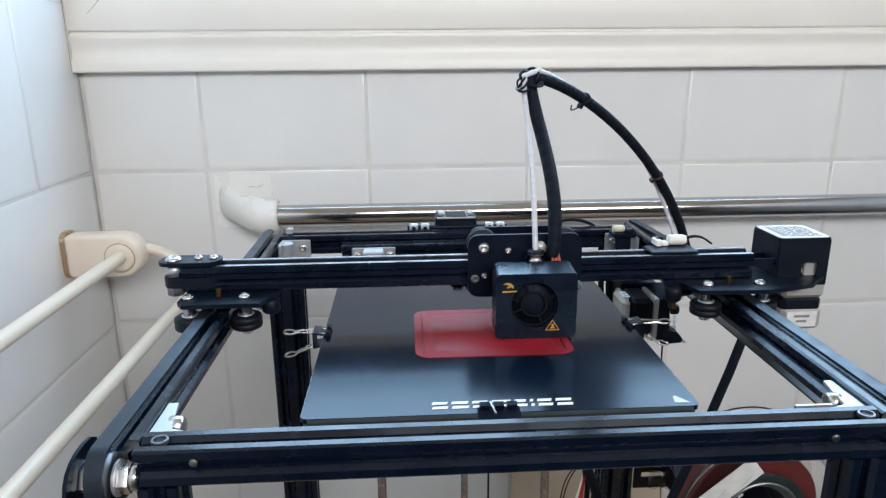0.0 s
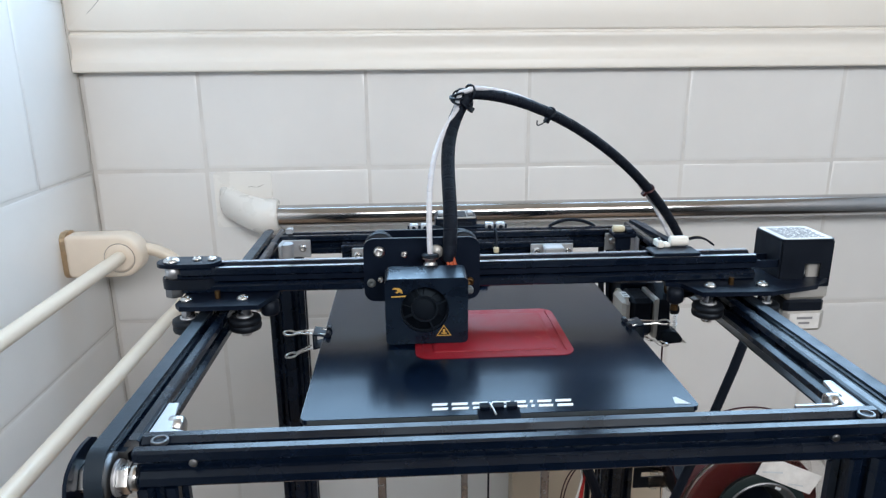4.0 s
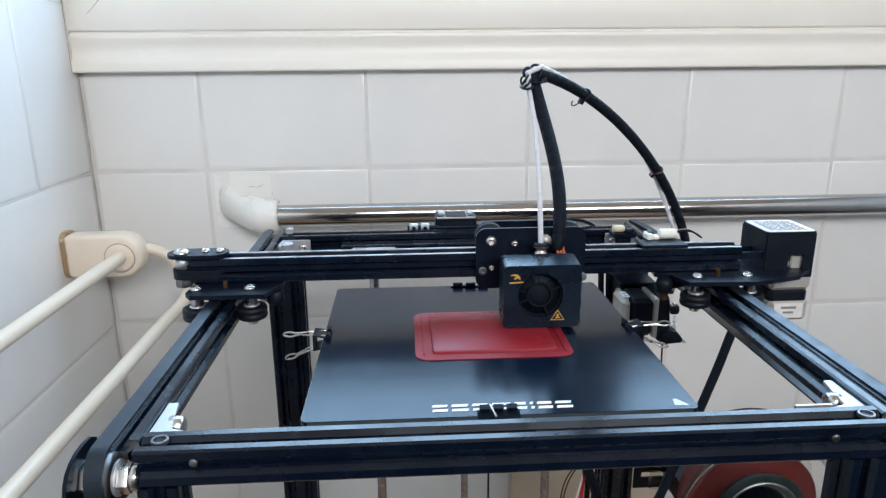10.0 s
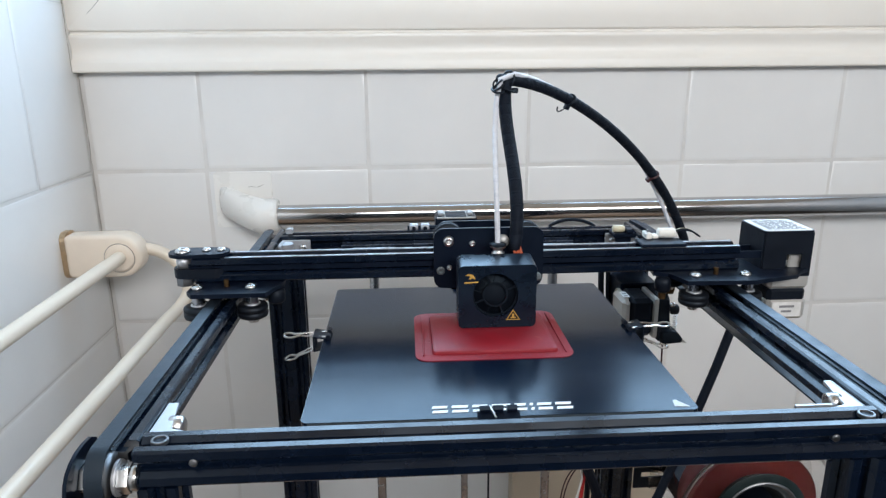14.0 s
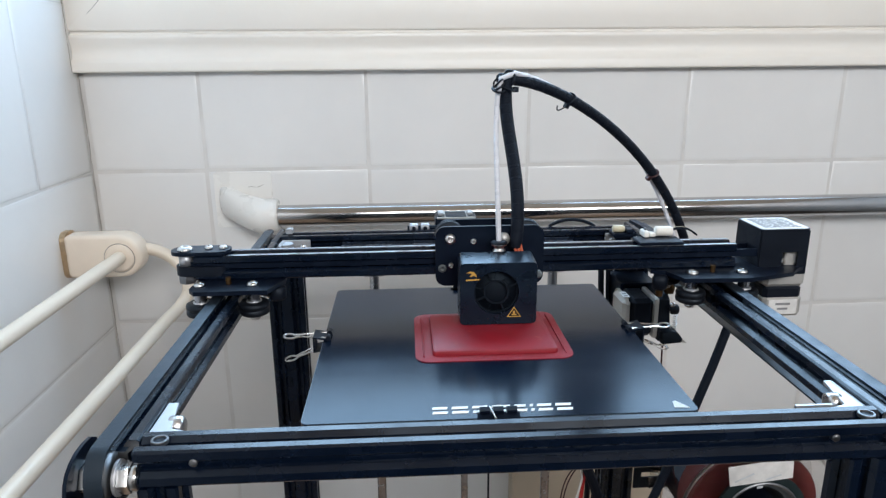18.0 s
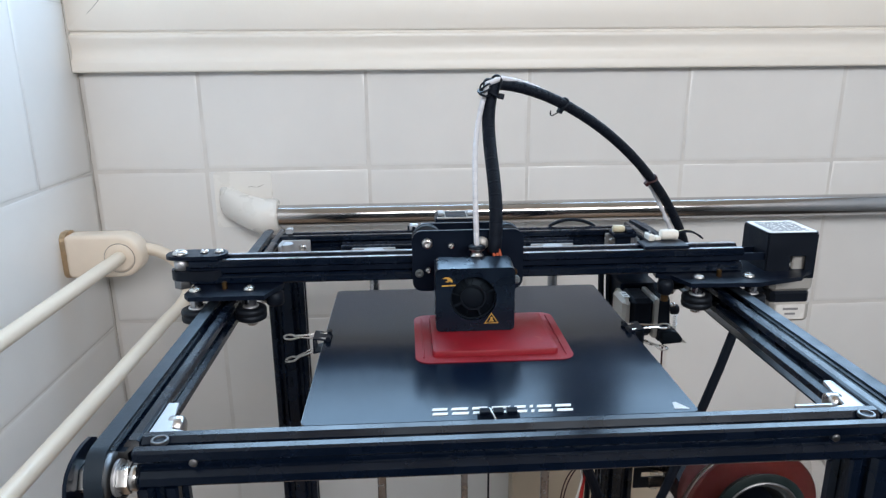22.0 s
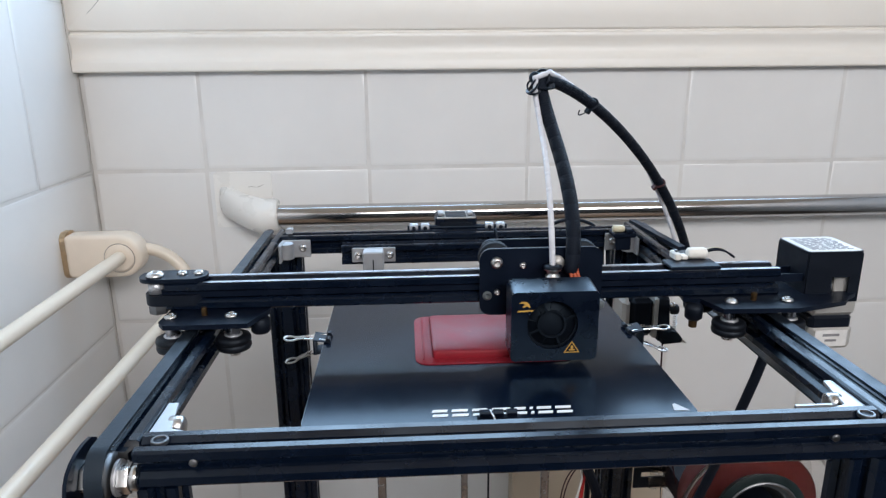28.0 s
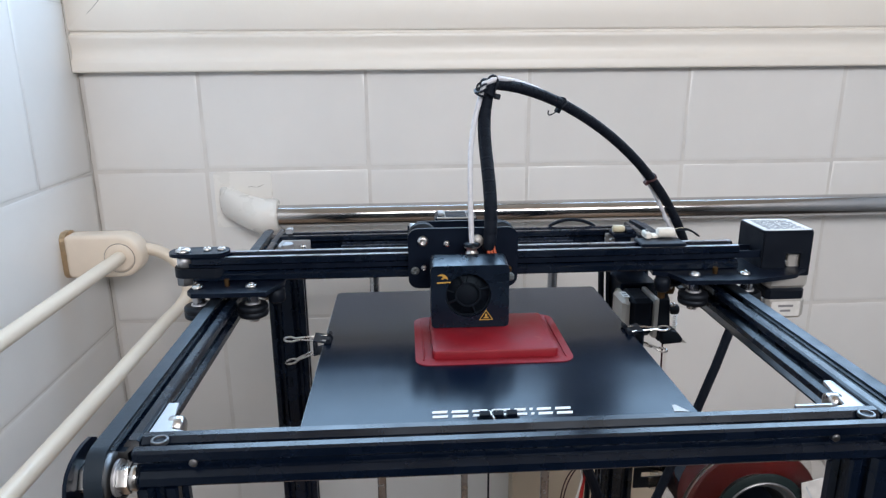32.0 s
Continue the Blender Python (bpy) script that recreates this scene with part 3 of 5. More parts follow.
# rear corner brackets, bent sheet with a bolt
for sx, x in ((1, -0.158), (-1, 0.219)):
    bm = bmesh.new()
    add_box(bm, min(x, x + sx * 0.030), max(x, x + sx * 0.030), YR - 0.0125, YR - 0.0105, -0.0225, -0.0035, bevel=0.0008)
    add_box(bm, min(x, x + sx * 0.0025), max(x, x + sx * 0.0025), YR - 0.036, YR - 0.0125, -0.0225, -0.0035, bevel=0.0008)
    add_rod(bm, (x + sx * 0.006, YR - 0.020, -0.013), "z", 0.0075, 0.016, seg=16)
    rb = part("rear_bracket", bm, M_ZINC, printer, "bent zinc bracket")
    bolt(rb, (x + sx * 0.022, YR - 0.0126, -0.012), "y", 0.0042, 0.003, up=-1)


# guide rods with their clamps, lead screw
for rx in (-0.0605, 0.1265):
    yc = YR - 0.0395
    part("guide_rod", rod((rx, yc, -0.245), "z", 0.0050, 0.45, seg=24), M_ROD, printer, "ground steel guide rod")
    bm = add_box(bmesh.new(), rx - 0.0225, rx + 0.0225, YR - 0.0335, YR - 0.0310, -0.0235, -0.0080, bevel=0.0008)
    add_box(bm, rx - 0.0105, rx + 0.0105, YR - 0.0495, YR - 0.0330, -0.0345, -0.0085, bevel=0.0012)
    clamp = part("rod_clamp", bm, M_ZINC, printer, "cast aluminium rod clamp")
    # Slit drawn as a black strip; the gap's shade is in its colour.
    part("slit", box(rx - 0.0006, rx + 0.0006, YR - 0.0500, YR - 0.0493, -0.0335, -0.0160), M_PLASTIC, clamp)
    for dx in (-0.0165, 0.0165):
        bolt(clamp, (rx + dx, YR - 0.0336, -0.0160), "y", 0.0042, 0.0030, up=-1)
part("lead_screw", rod((0.0335, YR - 0.0395, -0.265), "z", 0.0040, 0.43, seg=16), M_ROD, printer, "steel lead screw")

# motor behind the rear rail with its coupler and the cross shaft
ym = part("rear_motor", add_box(box(0.008, 0.050, YR + 0.012, YR + 0.046, -0.024, 0.0095, bevel=0.004), 0.006, 0.052, YR + 0.0105, YR + 0.020, -0.026, -0.004, bevel=0.001), M_PLASTIC, printer, "black stepper motor")
for ex in (0.0062, 0.0400):
    part("end_cap", box(ex, ex + 0.0118, YR + 0.013, YR + 0.045, -0.023, 0.0125, bevel=0.002), M_PLATE, ym)
for cx in (-0.018, -0.0055, 0.0655, 0.078):
    cp = part("shaft_coupler", lathe((cx, YR + 0.014, 0.0008), "x", [(0.0036, -0.0048), (0.0050, -0.0044), (0.0050, 0.0044), (0.0036, 0.0048)], seg=20), M_ZINC, printer)
    part("set_screw", rod((cx, YR + 0.0082, 0.0014), "y", 0.0022, 0.0012, seg=12), M_PLASTIC, cp)
part("motor_top", box(0.0075, 0.0505, YR + 0.0120, YR + 0.0460, 0.0100, 0.0122, bevel=0.0008), M_NICKEL, ym)
part("motor_inset", box(0.0175, 0.0405, YR + 0.0135, YR + 0.0400, 0.0123, 0.0128), M_PLASTIC, ym)
for ex in (0.0095, 0.0415):
    part("motor_ear", box(ex, ex + 0.0062, YR + 0.016, YR + 0.030, 0.0127, 0.0165, bevel=0.001), M_ZINC, ym)
part("cross_shaft", rod((0.030, YR + 0.014, 0.0008), "x", 0.0025, 0.110, seg=12), M_PLATE, printer)
part("square_nut", box(-0.1545, -0.1475, YR - 0.003, YR + 0.004, 0.0005, 0.0065, bevel=0.0008), M_ZINC, printer)
part("motor_cable", tube(arc((0.1320, YR + 0.010, 0.000), (0.146, YR + 0.012, 0.0095), (0.168, YR + 0.012, 0.0095), (0.1835, YR + 0.010, -0.001)), 0.0019, seg=8), M_PLASTIC, printer)
part("loop_cable", tube(arc((0.070, YR - 0.012, -0.004), (0.064, YR - 0.02, 0.010), (0.070, YR - 0.03, 0.012), (0.067, YR - 0.037, -0.006)) + [Vector((0.067, YR - 0.0375, -0.010))], 0.0011, seg=8), M_PLASTIC, printer)
plug = part("plug", box(0.0642, 0.0694, YR - 0.0405, YR - 0.0345, -0.0150, -0.0090, bevel=0.001), M_YELLOWED, printer, "yellowed cable plug")


# belts over the side rails, with the tensioner at the front left
def belt_loop(x0, x1, y0, y1, zt, zb, r):
    bm = bmesh.new()
    zc = (zt + zb) / 2
    outer = [(y1, zt)] + [(y0 - r * math.sin(a), zc + (zt - zc) * math.cos(a)) for a in (math.pi * k / 10 for k in range(11))] + [(y1, zb)]
    t = 0.0013
    inner = [(y, zc + (z - zc) * (1 - t / (zt - zc))) if k in (0, len(outer) - 1) else (y0 - (r - t) * math.sin(math.pi * (k - 1) / 10), zc + (zt - zc - t) * math.cos(math.pi * (k - 1) / 10)) for k, (y, z) in enumerate(outer)]
    add_prism(bm, outer + inner[::-1], "x", x0, x1)
    return bm


part("drive_belt", belt_loop(-0.1796, -0.1708, -0.2220, 0.205, 0.0016, -0.0336, 0.0140), M_BELT, printer, "worn toothed drive belt")
part("drive_belt", belt_loop(0.2318, 0.2406, -0.2220, 0.205, 0.0016, -0.0336, 0.0140), M_BELT, printer, "worn toothed drive belt")
for bxc, s in ((-0.1752, 1), (0.2362, -1)):
    holder = part("belt_tensioner", add_prism(add_prism(bmesh.new(), [(-0.2400, -0.040), (-0.2300, -0.042), (-0.2050, -0.042), (-0.2050, -0.0030), (-0.2100, 0.0000), (-0.2180, 0.0008), (-0.2250, 0.0003), (-0.2310, -0.0014), (-0.2360, -0.0042), (-0.2395, -0.0085), (-0.2415, -0.0140), (-0.2420, -0.0200)], "x", bxc - s * 0.0114, bxc - s * 0.0096),
                  [(-0.2400, -0.030), (-0.215, -0.030), (-0.215, -0.022), (-0.2400, -0.022)], "x", bxc - 0.006, bxc + 0.006), M_PLATE, printer)
    py, pz = -0.2220, -0.0160
    part("pulley", lathe((bxc, py, pz), "x", [(0.006, -0.0044), (0.0125, -0.0042), (0.0125, 0.0042), (0.006, 0.0044)]), M_DULL, holder, "steel idler pulley")
    part("axle", rod((bxc + s * 0.002, py, pz), "x", 0.0036, 0.022, seg=14), M_STEEL, holder)
    part("washer", rod((bxc + s * 0.0066, py, pz), "x", 0.0090, 0.0016, seg=28, bevel=0.0004), M_ZINC, holder)
    part("nut", rod((bxc + s * 0.0102, py, pz), "x", 0.0080, 0.0054, seg=6, bevel=0.0006), M_STEEL, holder, "bright steel nut")
    part("nut_collar", rod((bxc + s * 0.0148, py, pz), "x", 0.0068, 0.0040, seg=24, bevel=0.0014), M_STEEL, holder)
    part("nut_insert", rod((bxc + s * 0.0169, py, pz), "x", 0.0050, 0.0008, seg=20), M_ALU, holder, "blue-black nylon insert")
    part("inner_nut", rod((bxc - s * 0.0072, py, pz), "x", 0.0092, 0.0044, seg=6, bevel=0.0005), M_STEEL, holder)
    part("inner_washer", rod((bxc - s * 0.0050, py, pz), "x", 0.0108, 0.0010, seg=28), M_ZINC, holder)

# ---- the moving cross rail; its own coordinates have y = 0 at the front wheel bolts ----
def gantry_outline():
    return [(p[0] + 0.027, p[1] + 0.020) for p in slot_outline(1, 1)]


GANTRY = part("x_gantry", prism(gantry_outline(), "x", -0.196, 0.248), M_ALU, printer, "black slotted cross rail on wheels")
# metal strips added on both lips, standing in for their bright reflection
for ly0, ly1 in ((0.0172, 0.0204), (0.0334, 0.0366)):
    part("bright_lip", box(-0.1700, 0.2475, ly0, ly1, 0.02985, 0.0302), M_LIP, GANTRY, "bright metal strip for the window's reflection on the lip")
# end plates
for bm in (prism([(-0.1950, -0.004), (-0.1900, -0.0115), (-0.134, -0.0115), (-0.1285, 0.004), (-0.124, 0.014), (-0.128, 0.060), (-0.192, 0.060)], "z", 0.0066, 0.0100),
           prism([(0.1760, 0.016), (0.1870, 0.012), (0.1945, -0.0100), (0.2480, -0.0120), (0.2890, -0.0005), (0.2980, 0.010), (0.3085, 0.017), (0.3085, 0.062), (0.186, 0.062), (0.178, 0.03)], "z", 0.0066, 0.0100)):
    part("end_plate", bm, M_PLATE, GANTRY)
for wx in (-0.1890, -0.1478, 0.2060, 0.2500):
    for wy in (0.0035, 0.0545):
        w = part("wheel", lathe((wx, wy, -0.0088), "z", [(0.0060, -0.0054), (0.0096, -0.0054), (0.0114, -0.0044), (0.0119, -0.0026), (0.0117, -0.0006), (0.0108, 0.0), (0.0117, 0.0006), (0.0119, 0.0026), (0.0114, 0.0044), (0.0096, 0.0054), (0.0060, 0.0054)], seg=28), M_RUBBER, GANTRY, "black grooved wheel")
        part("washer", lathe((wx, wy, -0.0042), "z", [(0.0062, 0.0), (0.0062, 0.0014)], seg=20), M_ZINC, GANTRY)
        part("spacer", rod((wx, wy, 0.0020), "z", 0.0048, 0.0094, seg=18), M_ROD, GANTRY)
        bolt(GANTRY, (wx if wx < 0.24 else 0.2470, wy, 0.0100), "z", 0.0046, 0.0026)
        part("nut", lathe((wx, wy, -0.0185), "z", [(0.0040, 0.0), (0.0044, 0.0008), (0.0044, 0.0034)], seg=6), M_STEEL, GANTRY)
for ix in (-0.1672, 0.2242):
    part("brass_insert", rod((ix, 0.007, 0.0125), "z", 0.0021, 0.0060, seg=12), M_BRASSNUT, GANTRY)
part("wheel_lug", lathe((-0.1300, 0.010, 0.0010), "z", [(0.0055, -0.006), (0.0068, -0.0045), (0.0068, 0.004), (0.0052, 0.0054)]), M_PLASTIC, GANTRY)
part("wheel_lug", lathe((0.1830, 0.012, 0.0015), "z", [(0.0040, -0.0075), (0.0062, -0.0055), (0.0066, 0.002), (0.0050, 0.0052)]), M_PLASTIC, GANTRY)
part("lug_bolt", rod((0.1830, 0.012, -0.0085), "z", 0.0030, 0.006, seg=12), M_BRASSNUT, GANTRY)

# left end: belt idler between two plates
part("idler_plate", prism(rounded(-0.2152, -0.1680, 0.016, 0.038, 0.010), "z", 0.0306, 0.0336), M_PLATE, GANTRY)
part("idler_block", prism(rounded(-0.2118, -0.1700, 0.0155, 0.036, 0.0095), "z", 0.0138, 0.0215), M_PLASTIC, GANTRY)
part("idler", lathe((-0.2038, 0.024, 0.0260), "z", [(0.0055, -0.0044), (0.0055, 0.0044)]), M_ZINC, GANTRY)
bolt(GANTRY, (-0.2038, 0.024, 0.0336), "z", 0.0062, 0.0032)
for ix in (-0.186, -0.1745):
    bolt(GANTRY, (ix, 0.028, 0.0336), "z", 0.0034, 0.0024)
part("idler_post", rod((-0.2038, 0.024, 0.0100), "z", 0.0068, 0.0074, seg=6, bevel=0.0012), M_DULL, GANTRY)
part("idler_base", box(-0.1930, -0.1850, 0.018, 0.034, 0.0100, 0.0138, bevel=0.002), M_PLASTIC, GANTRY)
# belt along the cross rail
part("cross_belt", box(-0.199, 0.276, 0.0190, 0.0203, 0.0190, 0.0250), M_PLATE, GANTRY)
part("cross_belt", box(-0.199, 0.276, 0.0372, 0.0385, 0.0190, 0.0250), M_PLATE, GANTRY)
part("belt_guard", box(0.1660, 0.2030, 0.0168, 0.0375, 0.0304, 0.0330, bevel=0.0006), M_PLATE, GANTRY)

# right end: motor under the plate, printed cover on top
cover = bmesh.new()
CX0, CX1, CY0, CY1 = 0.2668, 0.3094, 0.0160, 0.0580
add_prism(cover, rounded(CX0, CX1, CY0, CY1, 0.003, seg=3), "z", 0.0400, 0.0420)
add_box(cover, CX0, CX0 + 0.002, CY0 + 0.001, CY1 - 0.001, 0.0100, 0.0402)
add_box(cover, CX1 - 0.002, CX1, CY0 + 0.001, CY1 - 0.001, 0.0030, 0.0402)
add_box(cover, CX0 + 0.001, CX1 - 0.001, CY1 - 0.002, CY1, 0.0100, 0.0402)
add_box(cover, CX0 + 0.001, CX0 + 0.0205, CY0, CY0 + 0.002, 0.0045, 0.0402)
add_box(cover, CX0 + 0.0205, CX0 + 0.0338, CY0, CY0 + 0.002, 0.0222, 0.0402)
add_box(cover, CX0 + 0.0338, CX1 - 0.001, CY0, CY0 + 0.002, 0.0030, 0.0402)
cov = part("motor_cover", cover, M_PLASTIC, GANTRY, "black printed motor cover")
sticker = part("sticker", prism(rounded(CX0 + 0.001, CX1 - 0.001, CY0 + 0.001, CY1 - 0.001, 0.003, seg=3), "z", 0.0421, 0.0424), M_PAPER, GANTRY, "white sticker with grey marks")
bm = bmesh.new()
for k in range(12):
    sx, sy = CX0 + 0.0055, CY0 + 0.0055 + k * 0.0027
    while sx < CX1 - 0.008:
        w = random.uniform(0.003, 0.009)
        add_box(bm, sx, min(sx + w, CX1 - 0.0055), sy, sy + 0.0013, 0.04245, 0.0426)
        sx += w + 0.0018
part("sticker_marks", bm, M_GREY_INK, GANTRY)
part("gear_block", box(CX0 + 0.0255, CX0 + 0.038, CY0 + 0.0040, CY0 + 0.020, 0.0060, 0.0260, bevel=0.001), M_NICKEL, GANTRY)
part("gear_bolt", lathe((CX0 + 0.020, CY0 + 0.0055, 0.0130), "z", [(0.0035, -0.004), (0.0045, -0.002), (0.0045, 0.003), (0.003, 0.004)], seg=14), M_STEEL, GANTRY)
mot = part("x_motor", box(CX0 + 0.010, CX1 + 0.0005, CY0 + 0.002, CY0 + 0.041, -0.0210, -0.0080, bevel=0.003), M_PLASTIC, GANTRY, "black stepper motor with bare metal ends")
part("end_cap", box(CX0 + 0.009, CX1 + 0.0015, CY0 + 0.001, CY0 + 0.042, -0.0090, 0.0060, bevel=0.003), M_NICKEL, GANTRY)
low = part("end_cap", box(CX0 + 0.010, CX1 + 0.0015, CY0 + 0.001, CY0 + 0.042, -0.0360, -0.0170, bevel=0.003), M_NICKEL, GANTRY)
lab = part("motor_label", box(CX0 + 0.014, CX0 + 0.039, CY0 + 0.0004, CY0 + 0.0009, -0.0330, -0.0200), M_PAPER, GANTRY)
part("label_bar", box(CX0 + 0.020, CX0 + 0.033, CY0 + 0.0001, CY0 + 0.0003, -0.0248, -0.0228), M_GREY_INK, GANTRY)
part("label_bar", box(CX0 + 0.022, CX0 + 0.031, CY0 + 0.0001, CY0 + 0.0003, -0.0290, -0.0272), M_GREY_INK, GANTRY)

# limit switch and its cable on the cross rail
sw = part("limit_switch", add_box(box(0.1740, 0.1790, 0.032, 0.044, 0.0332, 0.0385, bevel=0.0008), 0.1800, 0.1850, 0.034, 0.042, 0.0332, 0.0362, bevel=0.0006), M_WHITE_WIRE, GANTRY)
part("plug", lathe((0.1925, 0.038, 0.0372), "x", [(0.0034, -0.0070), (0.0043, -0.0062), (0.0043, 0.0050), (0.0034, 0.0075)], seg=16), M_WHITE_WIRE, GANTRY, "white cable plug")
part("switch_lever", box(0.1755, 0.1780, 0.036, 0.040, 0.0385, 0.0405, bevel=0.0008), M_DULL, GANTRY)
for off, mat in ((0.0, M_PLASTIC), (0.004, M_PLASTIC), (0.0055, M_YELLOWED)):
    part("switch_cable", tube(arc((0.199, 0.038 + off * 0.4, 0.0375), (0.206, 0.038 + off, 0.0395), (0.213, 0.038 + off, 0.0415), (0.2215, 0.036 + off, 0.0335), 8), 0.0008, seg=6), mat, GANTRY)

# the second switch on the rear right of the frame, with a strip added over the side rail's far end
part("rear_switch", add_box(add_box(box(0.1920, 0.2160, YR - 0.034, YR - 0.014, -0.0035, 0.0015, bevel=0.001), 0.2050, 0.2120, YR - 0.036, YR - 0.020, 0.0015, 0.0060, bevel=0.001), 0.1960, 0.2120, YR - 0.030, YR - 0.024, -0.0180, -0.0030, bevel=0.001), M_PLATE, printer)
part("rear_plug", lathe((0.1990, YR - 0.026, 0.0050), "x", [(0.0028, -0.0065), (0.0038, -0.0058), (0.0038, 0.0040), (0.0028, 0.0060)], seg=16), M_YELLOWED, printer, "yellowed cable plug")
part("far_rail_strip", prism([(0.2170, YR - 0.004), (0.2240, YR - 0.004), (0.2345, YR - 0.115), (0.2270, YR - 0.118)], "z", 0.0060, 0.0095), M_PLATE, printer)

# ---- print head; its own coordinates: x and y from the upper left bolt, y = 0 at the plate's face ----
HEAD_ = part("print_head", prism([(p[0], p[1]) for p in rounded(-0.0120, 0.0760, 0.0016, 0.0510, 0.008)], "y", 0.0, 0.0030), M_PLATE, printer, "black print head with fan shroud")
part("rear_plate", prism(rounded(-0.0080, 0.0720, 0.0120, 0.0500, 0.008), "y", 0.0290, 0.0320), M_PLATE, HEAD_)
for wx, wz in ((0.0, 0.041), (0.064, 0.041), (0.031, 0.006)):
    part("wheel", lathe((wx, 0.0145, wz), "y", [(0.0060, -0.0054), (0.0096, -0.0054), (0.0114, -0.0044), (0.0119, -0.0026), (0.0117, -0.0006), (0.0108, 0.0), (0.0117, 0.0006), (0.0119, 0.0026), (0.0114, 0.0044), (0.0096, 0.0054), (0.0060, 0.0054)]), M_RUBBER, HEAD_, "grey-edged grooved wheel")
bolt(HEAD_, (0.0, 0.0, 0.041), "y", 0.0044, 0.0032, up=-1)
bolt(HEAD_, (0.0188, 0.0, 0.0385), "y", 0.0026, 0.0022, up=-1)
bolt(HEAD_, (0.0006, 0.0, 0.0190), "y", 0.0024, 0.0030, up=-1)
bolt(HEAD_, (-0.0065, 0.0, 0.0165), "y", 0.0034, 0.0014, up=-1, mat=M_HUB)
bolt(HEAD_, (0.0680, 0.0, 0.0160), "y", 0.0036, 0.0026, up=-1, mat=M_BRASSNUT)

# shroud: folded sheet box with a round fan opening
SX0, SX1, SZ0, SZ1, SY0, SY1 = 0.0046, 0.0634, -0.0170, 0.0322, -0.0400, -0.0175
FX, FZ, FR = 0.0325, 0.0085, 0.0172
bm = bmesh.new()
outline = rounded(SX0, SX1, SZ0, SZ1, 0.0035, seg=3)
dense = []
for (ax, az), (bx, bz) in zip(outline, outline[1:] + outline[:1]):
    n = max(1, int(math.hypot(bx - ax, bz - az) / 0.006))
    dense += [(ax + (bx - ax) * k / n, az + (bz - az) * k / n) for k in range(n)]
dense.sort(key=lambda p: math.atan2(p[1] - FZ, p[0] - FX))
front, hole, rear = [], [], []
for px, pz in dense:
    a = math.atan2(pz - FZ, px - FX)
    front.append(bm.verts.new((px, SY0, pz)))
    hole.append(bm.verts.new((FX + FR * math.cos(a), SY0, FZ + FR * math.sin(a))))
    rear.append(bm.verts.new((px, SY1, pz + (0.0024 if pz > SZ1 - 0.004 else 0.0))))
deep = [bm.verts.new((v.co.x, SY0 + 0.003, v.co.z)) for v in hole]
n = len(dense)
for k in range(n):
    j = (k + 1) % n
    bm.faces.new((front[k], front[j], hole[j], hole[k]))
    bm.faces.new((hole[k], hole[j], deep[j], deep[k]))
    bm.faces.new((front[k], rear[k], rear[j], front[j]))
bm.faces.new(rear)
bmesh.ops.recalc_face_normals(bm, faces=bm.faces)
shroud = part("shroud", bm, M_SHROUD, HEAD_, "black folded sheet shroud")
part("fan_frame", lathe((FX, SY0 + 0.0045, FZ), "y", [(FR + 0.001, 0.002), (FR + 0.001, -0.001), (FR - 0.0012, -0.001), (FR - 0.0012, 0.0015)], seg=32, ring=True), M_FAN, HEAD_)
bm = bmesh.new()
add_lathe(bm, (FX, SY0 + 0.0062, FZ), "y", [(0.0098, 0.003), (0.0098, -0.0015), (0.0088, -0.002)], seg=28)
for k in range(9):
    a = 2 * math.pi * k / 9
    t = Matrix.Translation((FX, SY0 + 0.0075, FZ)) @ Matrix.Rotation(-a, 4, "Y") @ Matrix.Translation((0.0125, 0, 0)) @ Matrix.Rotation(radians(38), 4, "X") @ Matrix.Diagonal((0.0085, 0.0007, 0.0072, 1))
    bmesh.ops.create_cube(bm, size=1.0, matrix=t)
part("fan", bm, M_FAN, HEAD_, "black fan rotor")
bm = bmesh.new()
add_lathe(bm, (FX, SY0 + 0.0022, FZ), "y", [(0.0098, 0.0008), (0.0098, -0.0004), (0.0084, -0.0004), (0.0084, 0.0008)], seg=28, ring=True)
for a in (22, 112, 202, 292):
    t = Matrix.Translation((FX, SY0 + 0.0024, FZ)) @ Matrix.Rotation(radians(-a), 4, "Y") @ Matrix.Translation((0.0135, 0, 0)) @ Matrix.Diagonal((0.0078, 0.0010, 0.0013, 1))
    bmesh.ops.create_cube(bm, size=1.0, matrix=t)
part("fan_grille", bm, M_FAN, HEAD_)
part("fan_back", lathe((FX, SY0 + 0.0058, FZ), "y", [(FR + 0.002, 0.001), (FR + 0.002, -0.0005)], seg=24), M_FAN, HEAD_)
part("fan_duct", prism([(SX0 + 0.006, SZ0 - 0.0004), (SX1 - 0.008, SZ0 - 0.0004), (SX1 - 0.003, SZ0 + 0.001), (SX0 + 0.003, SZ0 + 0.001)], "y", SY0 + 0.004, SY1), M_SHROUD, HEAD_)
part("side_fan", add_box(box(SX1 - 0.0190, SX1 + 0.0006, -0.0170, -0.0050, 0.0000, 0.0240, bevel=0.002), SX1 - 0.014, SX1 + 0.0012, -0.0165, -0.0060, -0.0150, 0.0000, bevel=0.003), M_PLASTIC, HEAD_, "black part-cooling blower")
part("blower_clip", box(SX1 - 0.011, SX1 + 0.004, -0.0395, -0.0330, 0.0190, 0.0245, bevel=0.0015), M_HUB, HEAD_)
